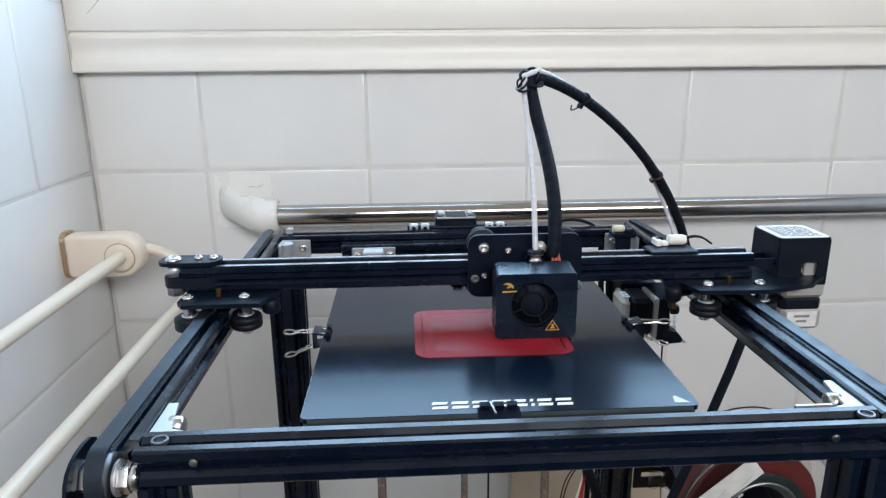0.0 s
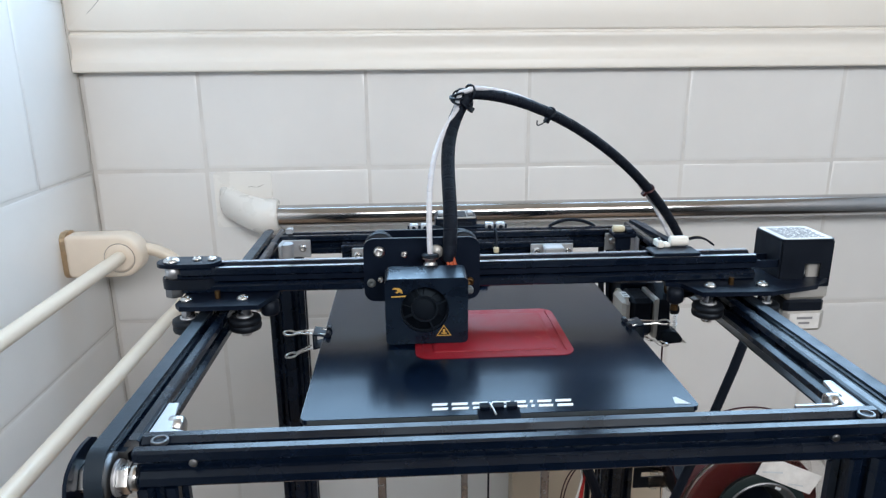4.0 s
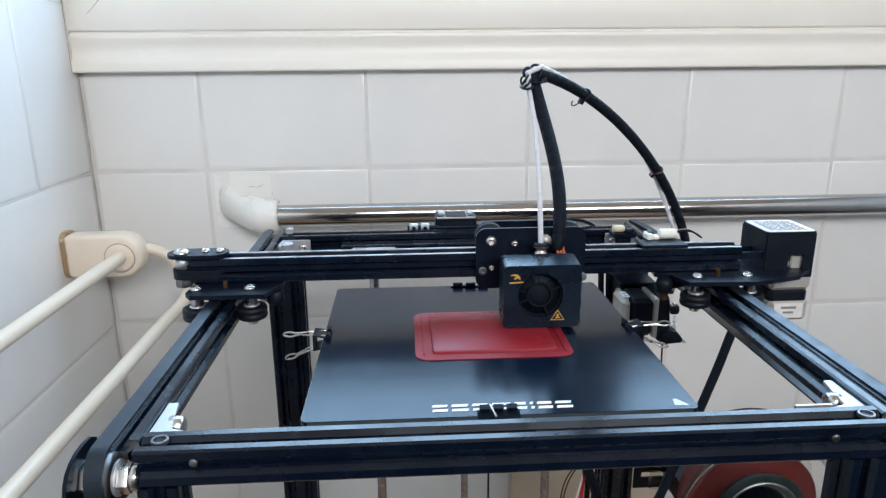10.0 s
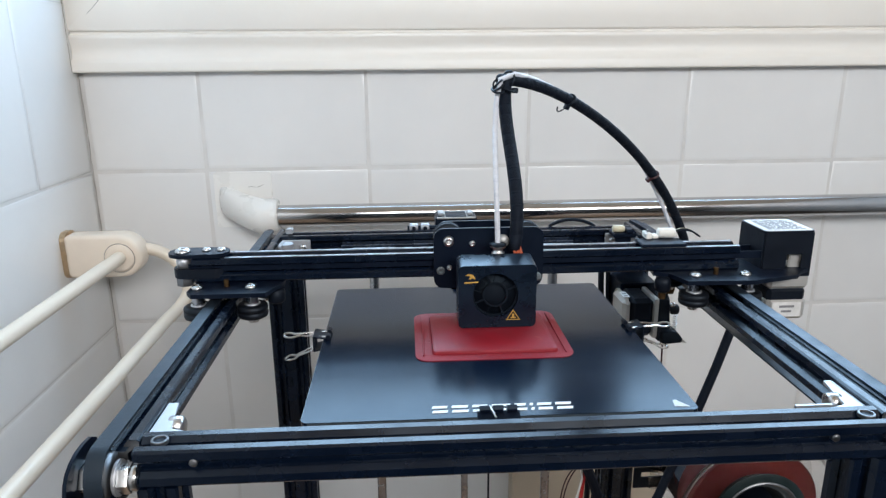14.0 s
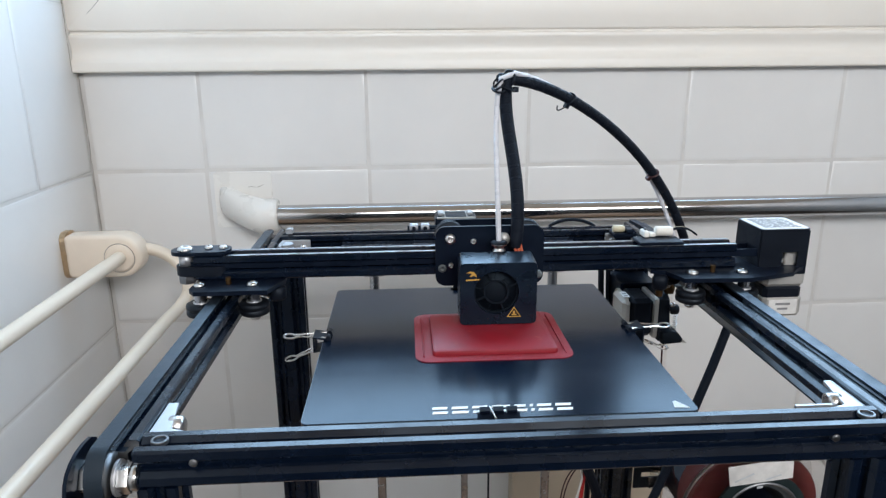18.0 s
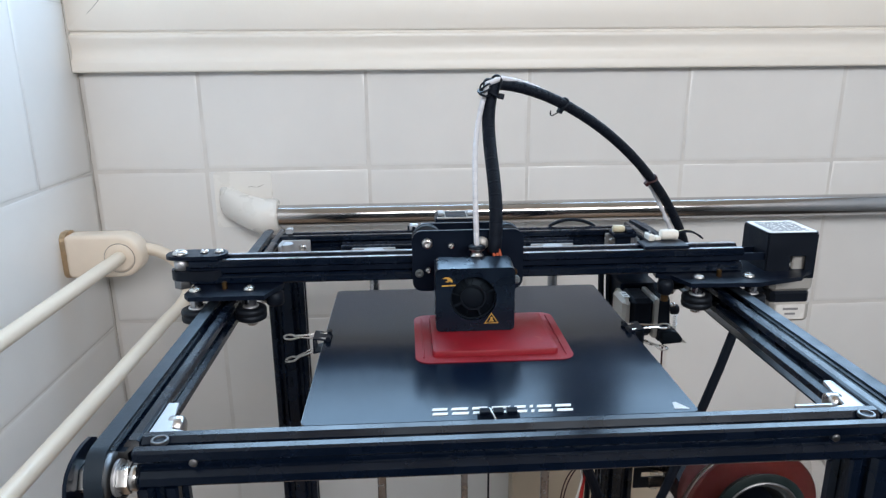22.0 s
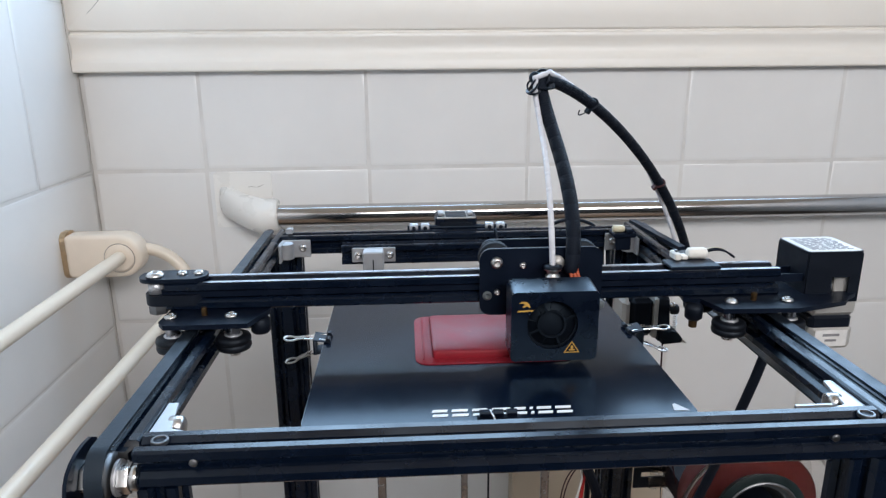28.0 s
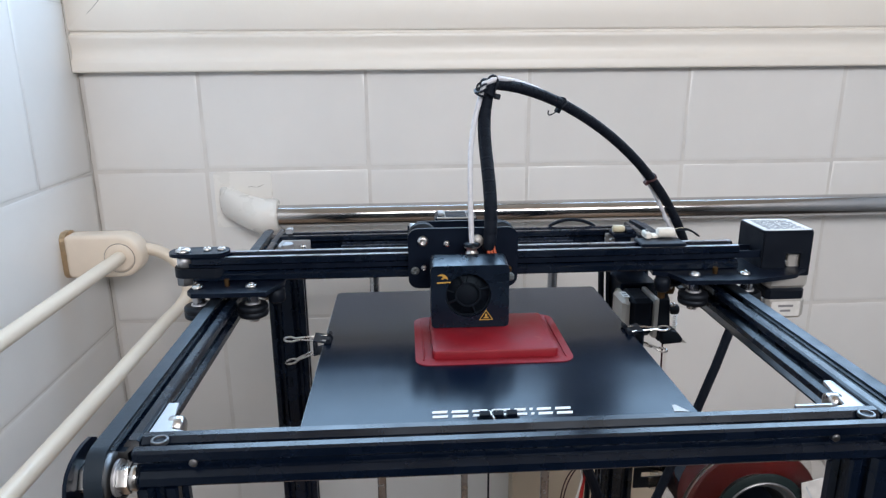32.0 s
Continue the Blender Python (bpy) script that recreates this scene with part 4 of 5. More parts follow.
# plain yellow mark and the warning triangle
bm = bmesh.new()
add_prism(bm, [(0.0118, 0.0222), (0.0134, 0.0218), (0.0150, 0.0228), (0.0172, 0.0214), (0.0168, 0.0236), (0.0150, 0.0256), (0.0118, 0.0260), (0.0094, 0.0247), (0.0128, 0.0246), (0.0136, 0.0236)], "y", SY0 - 0.0003, SY0 - 0.0001)
add_prism(bm, [(0.0088, 0.0186), (0.0190, 0.0190), (0.0196, 0.0200), (0.0092, 0.0197)], "y", SY0 - 0.0003, SY0 - 0.0001)
part("emblem", bm, M_YELLOW_INK, HEAD_, "plain yellow emblem")
tx, tz, ts = 0.0460, -0.0112, 0.0054
tri = part("warning_sign", prism([(tx - ts, tz), (tx + ts, tz), (tx, tz + ts * 1.55)], "y", SY0 - 0.0003, SY0 - 0.0001), M_YELLOW_INK, HEAD_, "yellow warning triangle")
part("sign_ground", prism([(tx - ts * 0.80, tz + 0.0008), (tx + ts * 0.80, tz + 0.0008), (tx, tz + ts * 1.35)], "y", SY0 - 0.0006, SY0 - 0.0004), M_PLASTIC, HEAD_)
part("sign_bar", box(tx - 0.0019, tx + 0.0019, SY0 - 0.0009, SY0 - 0.0007, tz + 0.0017, tz + 0.0026), M_YELLOW_INK, HEAD_)
part("sign_bar", box(tx - 0.0008, tx + 0.0008, SY0 - 0.0009, SY0 - 0.0007, tz + 0.0028, tz + 0.0052), M_YELLOW_INK, HEAD_)
# heat sink, nozzle, fitting, wires
bm = bmesh.new()
for k in range(7):
    add_box(bm, 0.020, 0.058, -0.0172, -0.0006, -0.0060 + k * 0.0050, -0.0032 + k * 0.0050)
add_box(bm, 0.026, 0.052, -0.0150, -0.0006, -0.0060, 0.0265)
part("heat_sink", bm, M_RED_WIRE, HEAD_, "red finned heat sink")
part("nozzle", lathe((0.0380, -0.012, -0.0165), "z", [(0.0005, -0.0013), (0.0035, 0.003), (0.0035, 0.006), (0.005, 0.0065), (0.005, 0.011)], seg=16), M_BRASSNUT, HEAD_)
part("heater_block", box(0.028, 0.048, -0.022, -0.004, -0.0110, -0.0065, bevel=0.001), M_ZINC, HEAD_)
fit = part("tube_fitting", lathe((0.0380, -0.010, 0.0265), "z", [(0.0048, 0.0), (0.0052, 0.002), (0.0052, 0.0075), (0.0040, 0.0080), (0.0040, 0.0110), (0.0062, 0.0115), (0.0062, 0.0135), (0.0030, 0.0140)], seg=20), M_STEEL, HEAD_)
part("fitting_collar", lathe((0.0380, -0.010, 0.0385), "z", [(0.0050, 0.0), (0.0066, 0.0008), (0.0066, 0.0022), (0.0045, 0.0030)], seg=20), M_PLASTIC, HEAD_)
part("cable_clip", lathe((0.0430, -0.002, 0.0410), "y", [(0.0048, -0.002), (0.0048, 0.002)], seg=18), M_NICKEL, HEAD_)
for k, wx in enumerate((0.0508, 0.0530, 0.0552)):
    part("wire", tube(arc((wx + 0.003, -0.014, 0.022), (wx + 0.004, -0.014, 0.028), (wx + (k - 1) * 0.001, -0.010, 0.030), (wx * 0.8 + 0.0106, -0.008, 0.040), 6), 0.0013, seg=8), M_ORANGE_WIRE, HEAD_, "orange heater wire")

# ---- the bed ----
BX0, BX1, BY0, BY1 = -0.0894, 0.1456, -0.1680, 0.0670
BED = part("print_bed", prism(rounded(BX0, BX1, BY0, BY1, 0.004), "z", -0.0030, 0.0), M_BED, printer, "black coated glass bed with white printing")
part("glass_edge", add_box(box(BX0 + 0.004, BX1 - 0.004, BY0 - 0.0004, BY0 - 0.0001, -0.0028, -0.0004), BX0 - 0.0004, BX0 - 0.0001, BY0 + 0.004, BY1 - 0.004, -0.0028, -0.0004), M_EDGE, BED)
part("heater_plate", prism(rounded(BX0 + 0.001, BX1 - 0.001, BY0 + 0.001, BY1 - 0.001, 0.004), "z", -0.0062, -0.0032), M_HEATER, BED)
part("bed_frame", add_box(add_box(box(-0.070, -0.050, -0.130, 0.125, -0.0600, -0.0400, bevel=0.001), 0.106, 0.126, -0.130, 0.125, -0.0600, -0.0400, bevel=0.001), -0.080, 0.146, 0.118, 0.138, -0.0600, -0.0400, bevel=0.001), M_ALU, BED)
for sx in (-0.060, 0.116):
    for sy in (-0.120, 0.045):
        part("bed_spring", rod((sx, sy, -0.0230), "z", 0.0045, 0.0336, seg=12), M_STEEL, BED)
# white lettering of a maker, drawn as plain bars
for a, b in ((-0.0132, -0.0034), (-0.0016, 0.0090), (0.0108, 0.0206), (0.0226, 0.0345), (0.0362, 0.0440), (0.0456, 0.0484), (0.0500, 0.0595), (0.0612, 0.0715)):
    bm = bmesh.new()
    for y0, y1 in ((-0.1620, -0.1592), (-0.1566, -0.1538)):
        add_prism(bm, [(a, y0), (b - 0.0008, y0), (b, y1), (a + 0.0008, y1)], "z", 0.0001, 0.0003)
    part("white_bar", bm, M_WHITE_INK, BED)
part("white_triangle", prism([(0.1318, -0.1640), (0.1410, -0.1648), (0.1400, -0.1632), (0.1352, -0.1560), (0.1332, -0.1568)], "z", 0.0001, 0.0003), M_PALE_INK, BED)

# ---- extruder on the rear right post ----
EXT = part("extruder", box(0.1990, 0.2225, 0.115, 0.155, -0.0945, -0.0535, bevel=0.004), M_PLASTIC, printer, "extruder with stepper motor and spring lever")
part("end_cap", box(0.1905, 0.1993, 0.114, 0.156, -0.0955, -0.0525, bevel=0.006), M_NICKEL, EXT)
part("front_cap", box(0.2222, 0.2275, 0.114, 0.156, -0.0960, -0.0530, bevel=0.0022, seg=2), M_NICKEL, EXT)
ml = part("motor_label", box(0.1918, 0.1985, 0.1200, 0.1370, -0.0524, -0.0521), M_PAPER, EXT)
part("label_bar", box(0.1932, 0.1972, 0.1230, 0.1250, -0.0520, -0.0518), M_GREY_INK, EXT)
part("label_bar", box(0.1932, 0.1972, 0.1290, 0.1310, -0.0520, -0.0518), M_GREY_INK, EXT)
part("arm", prism([(0.112, -0.098), (0.154, -0.098), (0.156, -0.050), (0.140, -0.044), (0.120, -0.056)], "x", 0.2277, 0.2400), M_PLASTIC, EXT)
part("knob", lathe((0.2425, 0.113, -0.0640), "x", [(0.0030, -0.004), (0.0052, -0.003), (0.0052, 0.003), (0.0036, 0.0042)], seg=18), M_RUBBER, EXT)
part("knob_bolt", lathe((0.2405, 0.112, -0.0590), "z", [(0.0022, -0.002), (0.0030, 0.0), (0.0022, 0.0022)], seg=12), M_STEEL, EXT)
bm = prism([(0.2300, -0.1000), (0.2505, -0.0985), (0.2515, -0.0940), (0.2460, -0.0870), (0.2400, -0.0850), (0.2300, -0.0880)], "y", 0.1060, 0.1240)
bmesh.ops.bevel(bm, geom=[e for e in bm.edges if e.is_manifold], offset=0.0014, segments=2, affect="EDGES", profile=0.5)
part("lever", bm, M_FAN, EXT)
part("lever_tip", prism([(0.2503, -0.0985), (0.2565, -0.0992), (0.2512, -0.0940)], "y", 0.1075, 0.1225), M_NICKEL, EXT, "bare metal lever tip")
part("gear", lathe((0.2405, 0.126, -0.066), "x", [(0.0030, -0.003), (0.0052, -0.002), (0.0052, 0.002), (0.0030, 0.003)], seg=20), M_STEEL, EXT)
coil = [Vector((0.2445 + 0.0018 * math.cos(k * 0.8), 0.114 + 0.0018 * math.sin(k * 0.8), -0.0860 + k * 0.00028)) for k in range(64)]
part("spring", tube(coil, 0.0005, seg=6), M_STEEL, EXT)
part("outlet", lathe((0.2400, 0.124, -0.050), "z", [(0.0045, 0.0), (0.0055, 0.004), (0.0055, 0.010), (0.004, 0.012)], seg=16), M_BRASSNUT, EXT)
part("post_plate", box(0.2000, 0.2400, 0.1560, 0.2020, -0.0960, -0.0500, bevel=0.001), M_PLATE, EXT)
part("filament", tube([(0.2345, 0.116, -0.098), (0.2350, 0.114, -0.16), (0.2560, 0.100, -0.26)], 0.0009, seg=6), M_RED_TIE, EXT)
EXT.matrix_basis = pose(0.0020, 0.0, -0.0035)
# cables down the rear right post and under the front rail
for k, (cx, cr) in enumerate(((0.190, 0.0035), (0.198, 0.0028))):
    part("cable", tube([(cx, 0.196, -0.020), (cx + 0.002, 0.190, -0.09), (cx - 0.001, 0.192, -0.20), (cx, 0.195, -0.45)], cr, seg=8), M_PLASTIC, printer)
part("cable", tube([(0.0600, 0.150, -0.06), (0.0610, 0.150, -0.20), (0.0605, 0.150, -0.47)], 0.0012, seg=6), M_PLASTIC, printer)
for off in (0.0, 0.0045):
    part("wire", tube(arc((0.1590 - off * 0.4, 0.12, -0.2480), (0.1520 - off, 0.12, -0.2560), (0.1440 - off, 0.12, -0.2640), (0.1400 - off * 0.6, 0.12, -0.2980), 10), 0.0008, seg=6), M_RED_TIE, printer, "thin dark red wire")
part("cable", tube([(0.1600, 0.115, -0.2300), (0.1650, 0.115, -0.2520), (0.1740, 0.115, -0.2740), (0.1880, 0.115, -0.3200)], 0.0058, seg=10), M_SLEEVE, printer, "black sleeved cable")
part("wire", tube([(0.1590, 0.122, -0.2450), (0.1615, 0.122, -0.2680), (0.1560, 0.122, -0.2950), (0.1500, 0.122, -0.34)], 0.0013, seg=8), M_WHITE_WIRE, printer, "white wire")
part("wire", tube([(0.1620, 0.124, -0.2450), (0.1635, 0.124, -0.2700), (0.1615, 0.124, -0.2950), (0.1600, 0.124, -0.34)], 0.0022, seg=8), M_RED_WIRE, printer, "red wire")
part("wire", tube([(0.1700, 0.124, -0.2300), (0.1705, 0.124, -0.2560), (0.1760, 0.124, -0.2800)], 0.0012, seg=8), M_RED_WIRE, printer, "red wire")
part("wire", tube([(0.1735, 0.124, -0.2300), (0.1745, 0.124, -0.2640), (0.1800, 0.124, -0.2900)], 0.0014, seg=8), M_YELLOWED, printer, "cream wire")
bm = box(0.2436, 0.2530, 0.1850, 0.1872, -0.3285, -0.2900)
add_box(bm, 0.2530, 0.3070, 0.1851, 0.1871, -0.3285, -0.3140)
add_box(bm, 0.2530, 0.3070, 0.1851, 0.1871, -0.3070, -0.2900)
add_box(bm, 0.3070, 0.3260, 0.1850, 0.1872, -0.3285, -0.2900)
part("side_arm", bm, M_PLATE, printer, "black slotted spool arm")
# crumpled clear film caught in front of the arm
rng = random.Random(17)
bm = bmesh.new()
rows = []
for j in range(9):
    rows.append([bm.verts.new((0.2610 + 0.0052 * i + rng.uniform(-0.0016, 0.0016), 0.1800 + rng.uniform(-0.0035, 0.0035), -0.2900 - 0.0046 * j - 0.0006 * i + rng.uniform(-0.0014, 0.0014))) for i in range(10)])
for j in range(8):
    for i in range(9):
        bm.faces.new((rows[j][i], rows[j][i + 1], rows[j + 1][i + 1]))
        bm.faces.new((rows[j][i], rows[j + 1][i + 1], rows[j + 1][i]))
bmesh.ops.solidify(bm, geom=list(bm.faces), thickness=0.0004)
tagged(new("plastic_film", mesh_of("plastic_film", bm, M_FILM, 10)), "crumpled clear plastic film against the spool arm", "plastic film")

# ---- binder clips on the bed ----
def binder_clip(name, at, label, wide=0.016, size=0.86, handles=True):
    """A binder clip, jaw towards +x, at its jaw's middle; parts in its own coordinates."""
    th = tagged(new(name), label, "binder clip", "binder clips on the bed")
    th.empty_display_size = 0.01
    th.matrix_basis = at
    bm = bmesh.new()
    rise = 0.0040 if handles else -0.0030
    add_prism(bm, [(0.0, 0.0008), (0.0, 0.0016), (-0.013, rise), (-0.0135, rise - 0.0007), (-0.0135, -0.0098), (-0.013, -0.0105), (0.0, -0.0075), (0.0, -0.0067), (-0.0120, -0.0090), (-0.0125, rise - 0.0013)], "y", -wide / 2 / size, wide / 2 / size)
    bm.transform(Matrix.Scale(size, 4))
    body = new("body", mesh_of("body", bm, M_PLATE))
    body.parent = th
    for s, z in ((1, 0.0016), (-1, -0.0075)):
        if not handles:
            for y in (-0.32 * wide, 0.0, 0.32 * wide):
                c = new("curl", mesh_of("curl", rod((-0.0002, y, z * size + s * 0.0012), "y", 0.0022, wide * 0.24, seg=10), M_PLATE))
                c.parent = th
            if s > 0:
                hb = tube([(0.0010, 0.0052, 0.0042), (-0.0030, 0.0036, 0.0030), (-0.0065, 0.0020, 0.0008)], 0.0007, seg=8)
                h = new("handle", mesh_of("handle", hb, M_STEEL))
                h["label"] = "bent steel wire handle"
                h.parent = th
            continue
        slope = (0.0006, 0.0009, 0.0007, 0.0005) if s > 0 else (-0.0006, -0.0040, -0.0085, -0.0115)
        tip = Vector((-0.0345, 0.0, z + slope[3]))
        pts = [Vector((0.0, -0.0065, z + slope[0])), Vector((-0.016, -0.0040, z + slope[1])), Vector((-0.027, -0.0022, z + slope[2]))]
        loop = [tip + Vector((0.005 * math.cos(a), 0.005 * math.sin(a), -s * 0.0006 * math.cos(a))) for a in (radians(-40 - 280 * k / 12) for k in range(13))]
        far = [Vector((p.x, -p.y, p.z)) for p in pts[::-1]]
        ht = tube(pts + loop + far, 0.00085, seg=8)
        ht.transform(Matrix.Scale(size, 4))
        h = new("handle", mesh_of("handle", ht, M_STEEL))
        h["label"] = "bent steel wire handle"
        h.parent = th
        for y in (-0.0065, 0.0065):
            c = new("curl", mesh_of("curl", rod((-0.0002, y * size, z * size + s * 0.0010), "y", 0.0019, 0.0055, seg=12), M_PLASTIC))
            c.parent = th
    return th


BZ = -0.0185
CLIP_DROP = {0: 0.0005, 180: 0.0005, 90: 0.0, -90: 0.0}
CLIPS = [(binder_clip("binder_clip", pose(BX0 + 0.008, -0.0400, BZ), "black binder clip with steel handles on the bed edge"), (BX0 + 0.0035, -0.0400, 0)),
         (binder_clip("binder_clip", pose(BX1 - 0.008, -0.0380, BZ, 0, 0, 180), "black binder clip with steel handles beside the extruder"), (BX1 - 0.0032, -0.0400, 180)),
         (binder_clip("binder_clip", pose(0.0255, BY0 + 0.006, BZ, 0, 0, 90), "black binder clip on the front edge of the bed", 0.025, 1.0, False), (0.0257, BY0 + 0.004, 90)),
         (binder_clip("binder_clip", pose(0.0250, BY1 - 0.006, BZ, 0, 0, -90), "black binder clip on the rear edge of the bed", 0.036, 0.8, False), (0.0310, BY1 - 0.005, -90))]

# ---- the red print ----
PRINT = tagged(new("red_print", mesh_of("red_print", prism(rounded(-0.0215, 0.0905, -0.0915, -0.0015, 0.010), "z", 0.0001, 0.0007), M_RED)), "red plastic print with a wide flat brim on the bed", "printed part")
bm = bmesh.new()
TOP, LOW = 0.0, -0.0062
ring = []
for inset, z in ((0.0, LOW), (0.0, -0.0022), (0.0006, -0.0007), (0.0022, TOP)):
    ring.append([bm.verts.new((px, py, z)) for px, py in rounded(-0.0095 + inset, 0.0800 - inset, -0.0825 + inset, -0.0115 - inset, 0.003)])
for u, v in zip(ring, ring[1:]):
    for k in range(len(u)):
        bm.faces.new((u[k], u[(k + 1) % len(u)], v[(k + 1) % len(u)], v[k]))
bm.faces.new(ring[-1])
bm.faces.new(ring[0][::-1])
bmesh.ops.recalc_face_normals(bm, faces=bm.faces)
BLOCK = part("raised_block", bm, M_RED_BLOCK, PRINT, "growing red block of printed layers")

for x in (-0.0162, 0.0846):
    part("brim_ridge", box(x, x + 0.0012, -0.0840, -0.0085, 0.0005, 0.0017, bevel=0.0003), M_RED, PRINT, "thin printed wall on the brim")

# ---- filament spool beside the printer ----
SPOOL_AT = Vector((0.2935, 0.0, -0.2285))
SPOOL = tagged(new("filament_spool"), "clear plastic spool wound with red filament", "spool")
SPOOL.location = SPOOL_AT
part("filament_winding", lathe((0, 0.024, 0), "y", [(0.033, 0.016), (0.0608, 0.0155), (0.0612, -0.0125), (0.0602, -0.0135), (0.033, -0.0135)], seg=64, ring=True), M_SPOOL_RED, SPOOL, "wound red filament")
for y in (0.0, 0.044):
    part("flange", lathe((0, y, 0), "y", [(0.034, 0.0010), (0.0760, 0.0010), (0.0765, 0.0), (0.0760, -0.0010), (0.034, -0.0010)], seg=72, ring=True), M_CLEAR, SPOOL, "clear plastic flange")
part("rim", lathe((0, -0.001, 0), "y", [(0.0742, 0.0014), (0.0764, 0.0014), (0.0769, 0.0), (0.0764, -0.0014), (0.0752, -0.0016), (0.0742, -0.0010)], seg=72, ring=True), M_CLEAR_RIM, SPOOL, "clear plastic rim")
part("hub", lathe((0, 0.022, 0), "y", [(0.0250, 0.022), (0.033, 0.0218), (0.0362, 0.020), (0.0362, -0.0245), (0.0350, -0.0258), (0.0330, -0.0255), (0.0296, -0.0205), (0.0284, -0.0200), (0.0262, -0.0150), (0.0250, -0.004)], seg=56, ring=True), M_HUB, SPOOL, "grey ring-shaped hub")
part("hub_disc", lathe((0, -0.0012, 0), "y", [(0.0366, 0.0002), (0.0432, 0.0002), (0.0440, -0.0003), (0.0432, -0.0008), (0.0366, -0.0024)], seg=56, ring=True), M_TEAL, SPOOL, "dark teal disc round the hub")
# Dull metal puts the highlight along the hub's rim into the ring's tone.
part("hub_ring", lathe((0, -0.0040, 0), "y", [(0.0338, 0.0008), (0.0356, 0.0006), (0.0364, -0.0002), (0.0354, -0.0010), (0.0340, -0.0008)], seg=56, ring=True), M_DULL, SPOOL, "pale hub ring, toned for the highlight along it")
part("hub_mark", box(-0.0035, 0.0020, -0.0044, -0.0040, 0.0312, 0.0336), M_PALE_INK, SPOOL)
lb = part("paper_label", prism([(-0.029, 0.0386), (0.029, 0.0382), (0.030, 0.0590), (-0.030, 0.0586)], "y", -0.0056, -0.0051), M_PAPER, SPOOL, "creased white paper label")
# Flat greyer strips put the creases' shade into colour; the label is not folded.
part("crease_strip", prism([(-0.024, 0.0420), (-0.006, 0.0480), (-0.007, 0.0495), (-0.025, 0.0432)], "y", -0.0059, -0.0057), M_PALE_INK, lb)
part("crease_strip", prism([(0.004, 0.0400), (0.019, 0.0430), (0.018, 0.0442), (0.004, 0.0412)], "y", -0.0059, -0.0057), M_PALE_INK, lb)
part("spool_axle", rod((SPOOL_AT.x, 0.05, SPOOL_AT.z), "y", 0.0200, 0.14, seg=24), M_PLASTIC, printer)
part("axle_arm", add_box(box(SPOOL_AT.x - 0.015, SPOOL_AT.x + 0.015, 0.110, 0.125, -0.32, SPOOL_AT.z + 0.015, bevel=0.002), SPOOL_AT.x - 0.012, SPOOL_AT.x + 0.012, 0.1255, 0.1848, -0.32, -0.292), M_PLATE, printer)

# a loose turn of filament that stands over the winding and slackens
turn = [Vector((0.2862 + 0.079 * math.cos(radians(a)), 0.026, -0.2112 + 0.079 * math.sin(radians(a)))) for a in range(70, 114, 4)]
turn = [Vector((0.3200, 0.026, -0.1780)), Vector((0.3210, 0.026, -0.1480))] + turn + [Vector((0.2500, 0.026, -0.1480)), Vector((0.2620, 0.026, -0.1800))]
LOOSE = tagged(new("filament_loop", mesh_of("filament_loop", tube(turn, 0.0008, seg=8), M_RED_TIE)), "thin dark red loose turn of filament round the spool", "filament")

# ---- the flexible cable sleeve and feed tube, in rigid links ----
def link_mesh(name, r, length, mat):
    """A capsule along z about its middle."""
    prof = [(r * math.cos(a), -length / 2 - r * 0.55 * math.sin(a)) for a in (radians(75), radians(40), 0)]
    prof += [(a, -b) for a, b in prof[::-1]]
    return mesh_of(name, lathe((0, 0, 0), "z", prof, seg=14), mat)


N_RISE, N_ARCH, N_TUBE, N_OVER = 14, 24, 12, 24
SLEEVE_END = Vector((0.2815, 0.165, -0.0469))


def glide(a, b, c, d, t):
    """A point between b and c on a smooth curve through a, b, c, d."""
    return 0.5 * (2 * b + (c - a) * t + (2 * a - 5 * b + 4 * c - d) * t * t + (3 * b - a - 3 * c + d) * t * t * t)


def even(points, n):
    """The same line with n steps of one length."""
    run = [0.0]
    for a, b in zip(points, points[1:]):
        run.append(run[-1] + (b - a).length)
    out, j = [], 0
    for k in range(n + 1):
        s = run[-1] * k / n
        while j < len(points) - 2 and run[j + 1] < s:
            j += 1
        out.append(points[j].lerp(points[j + 1], (s - run[j]) / max(1e-9, run[j + 1] - run[j])))
    return out


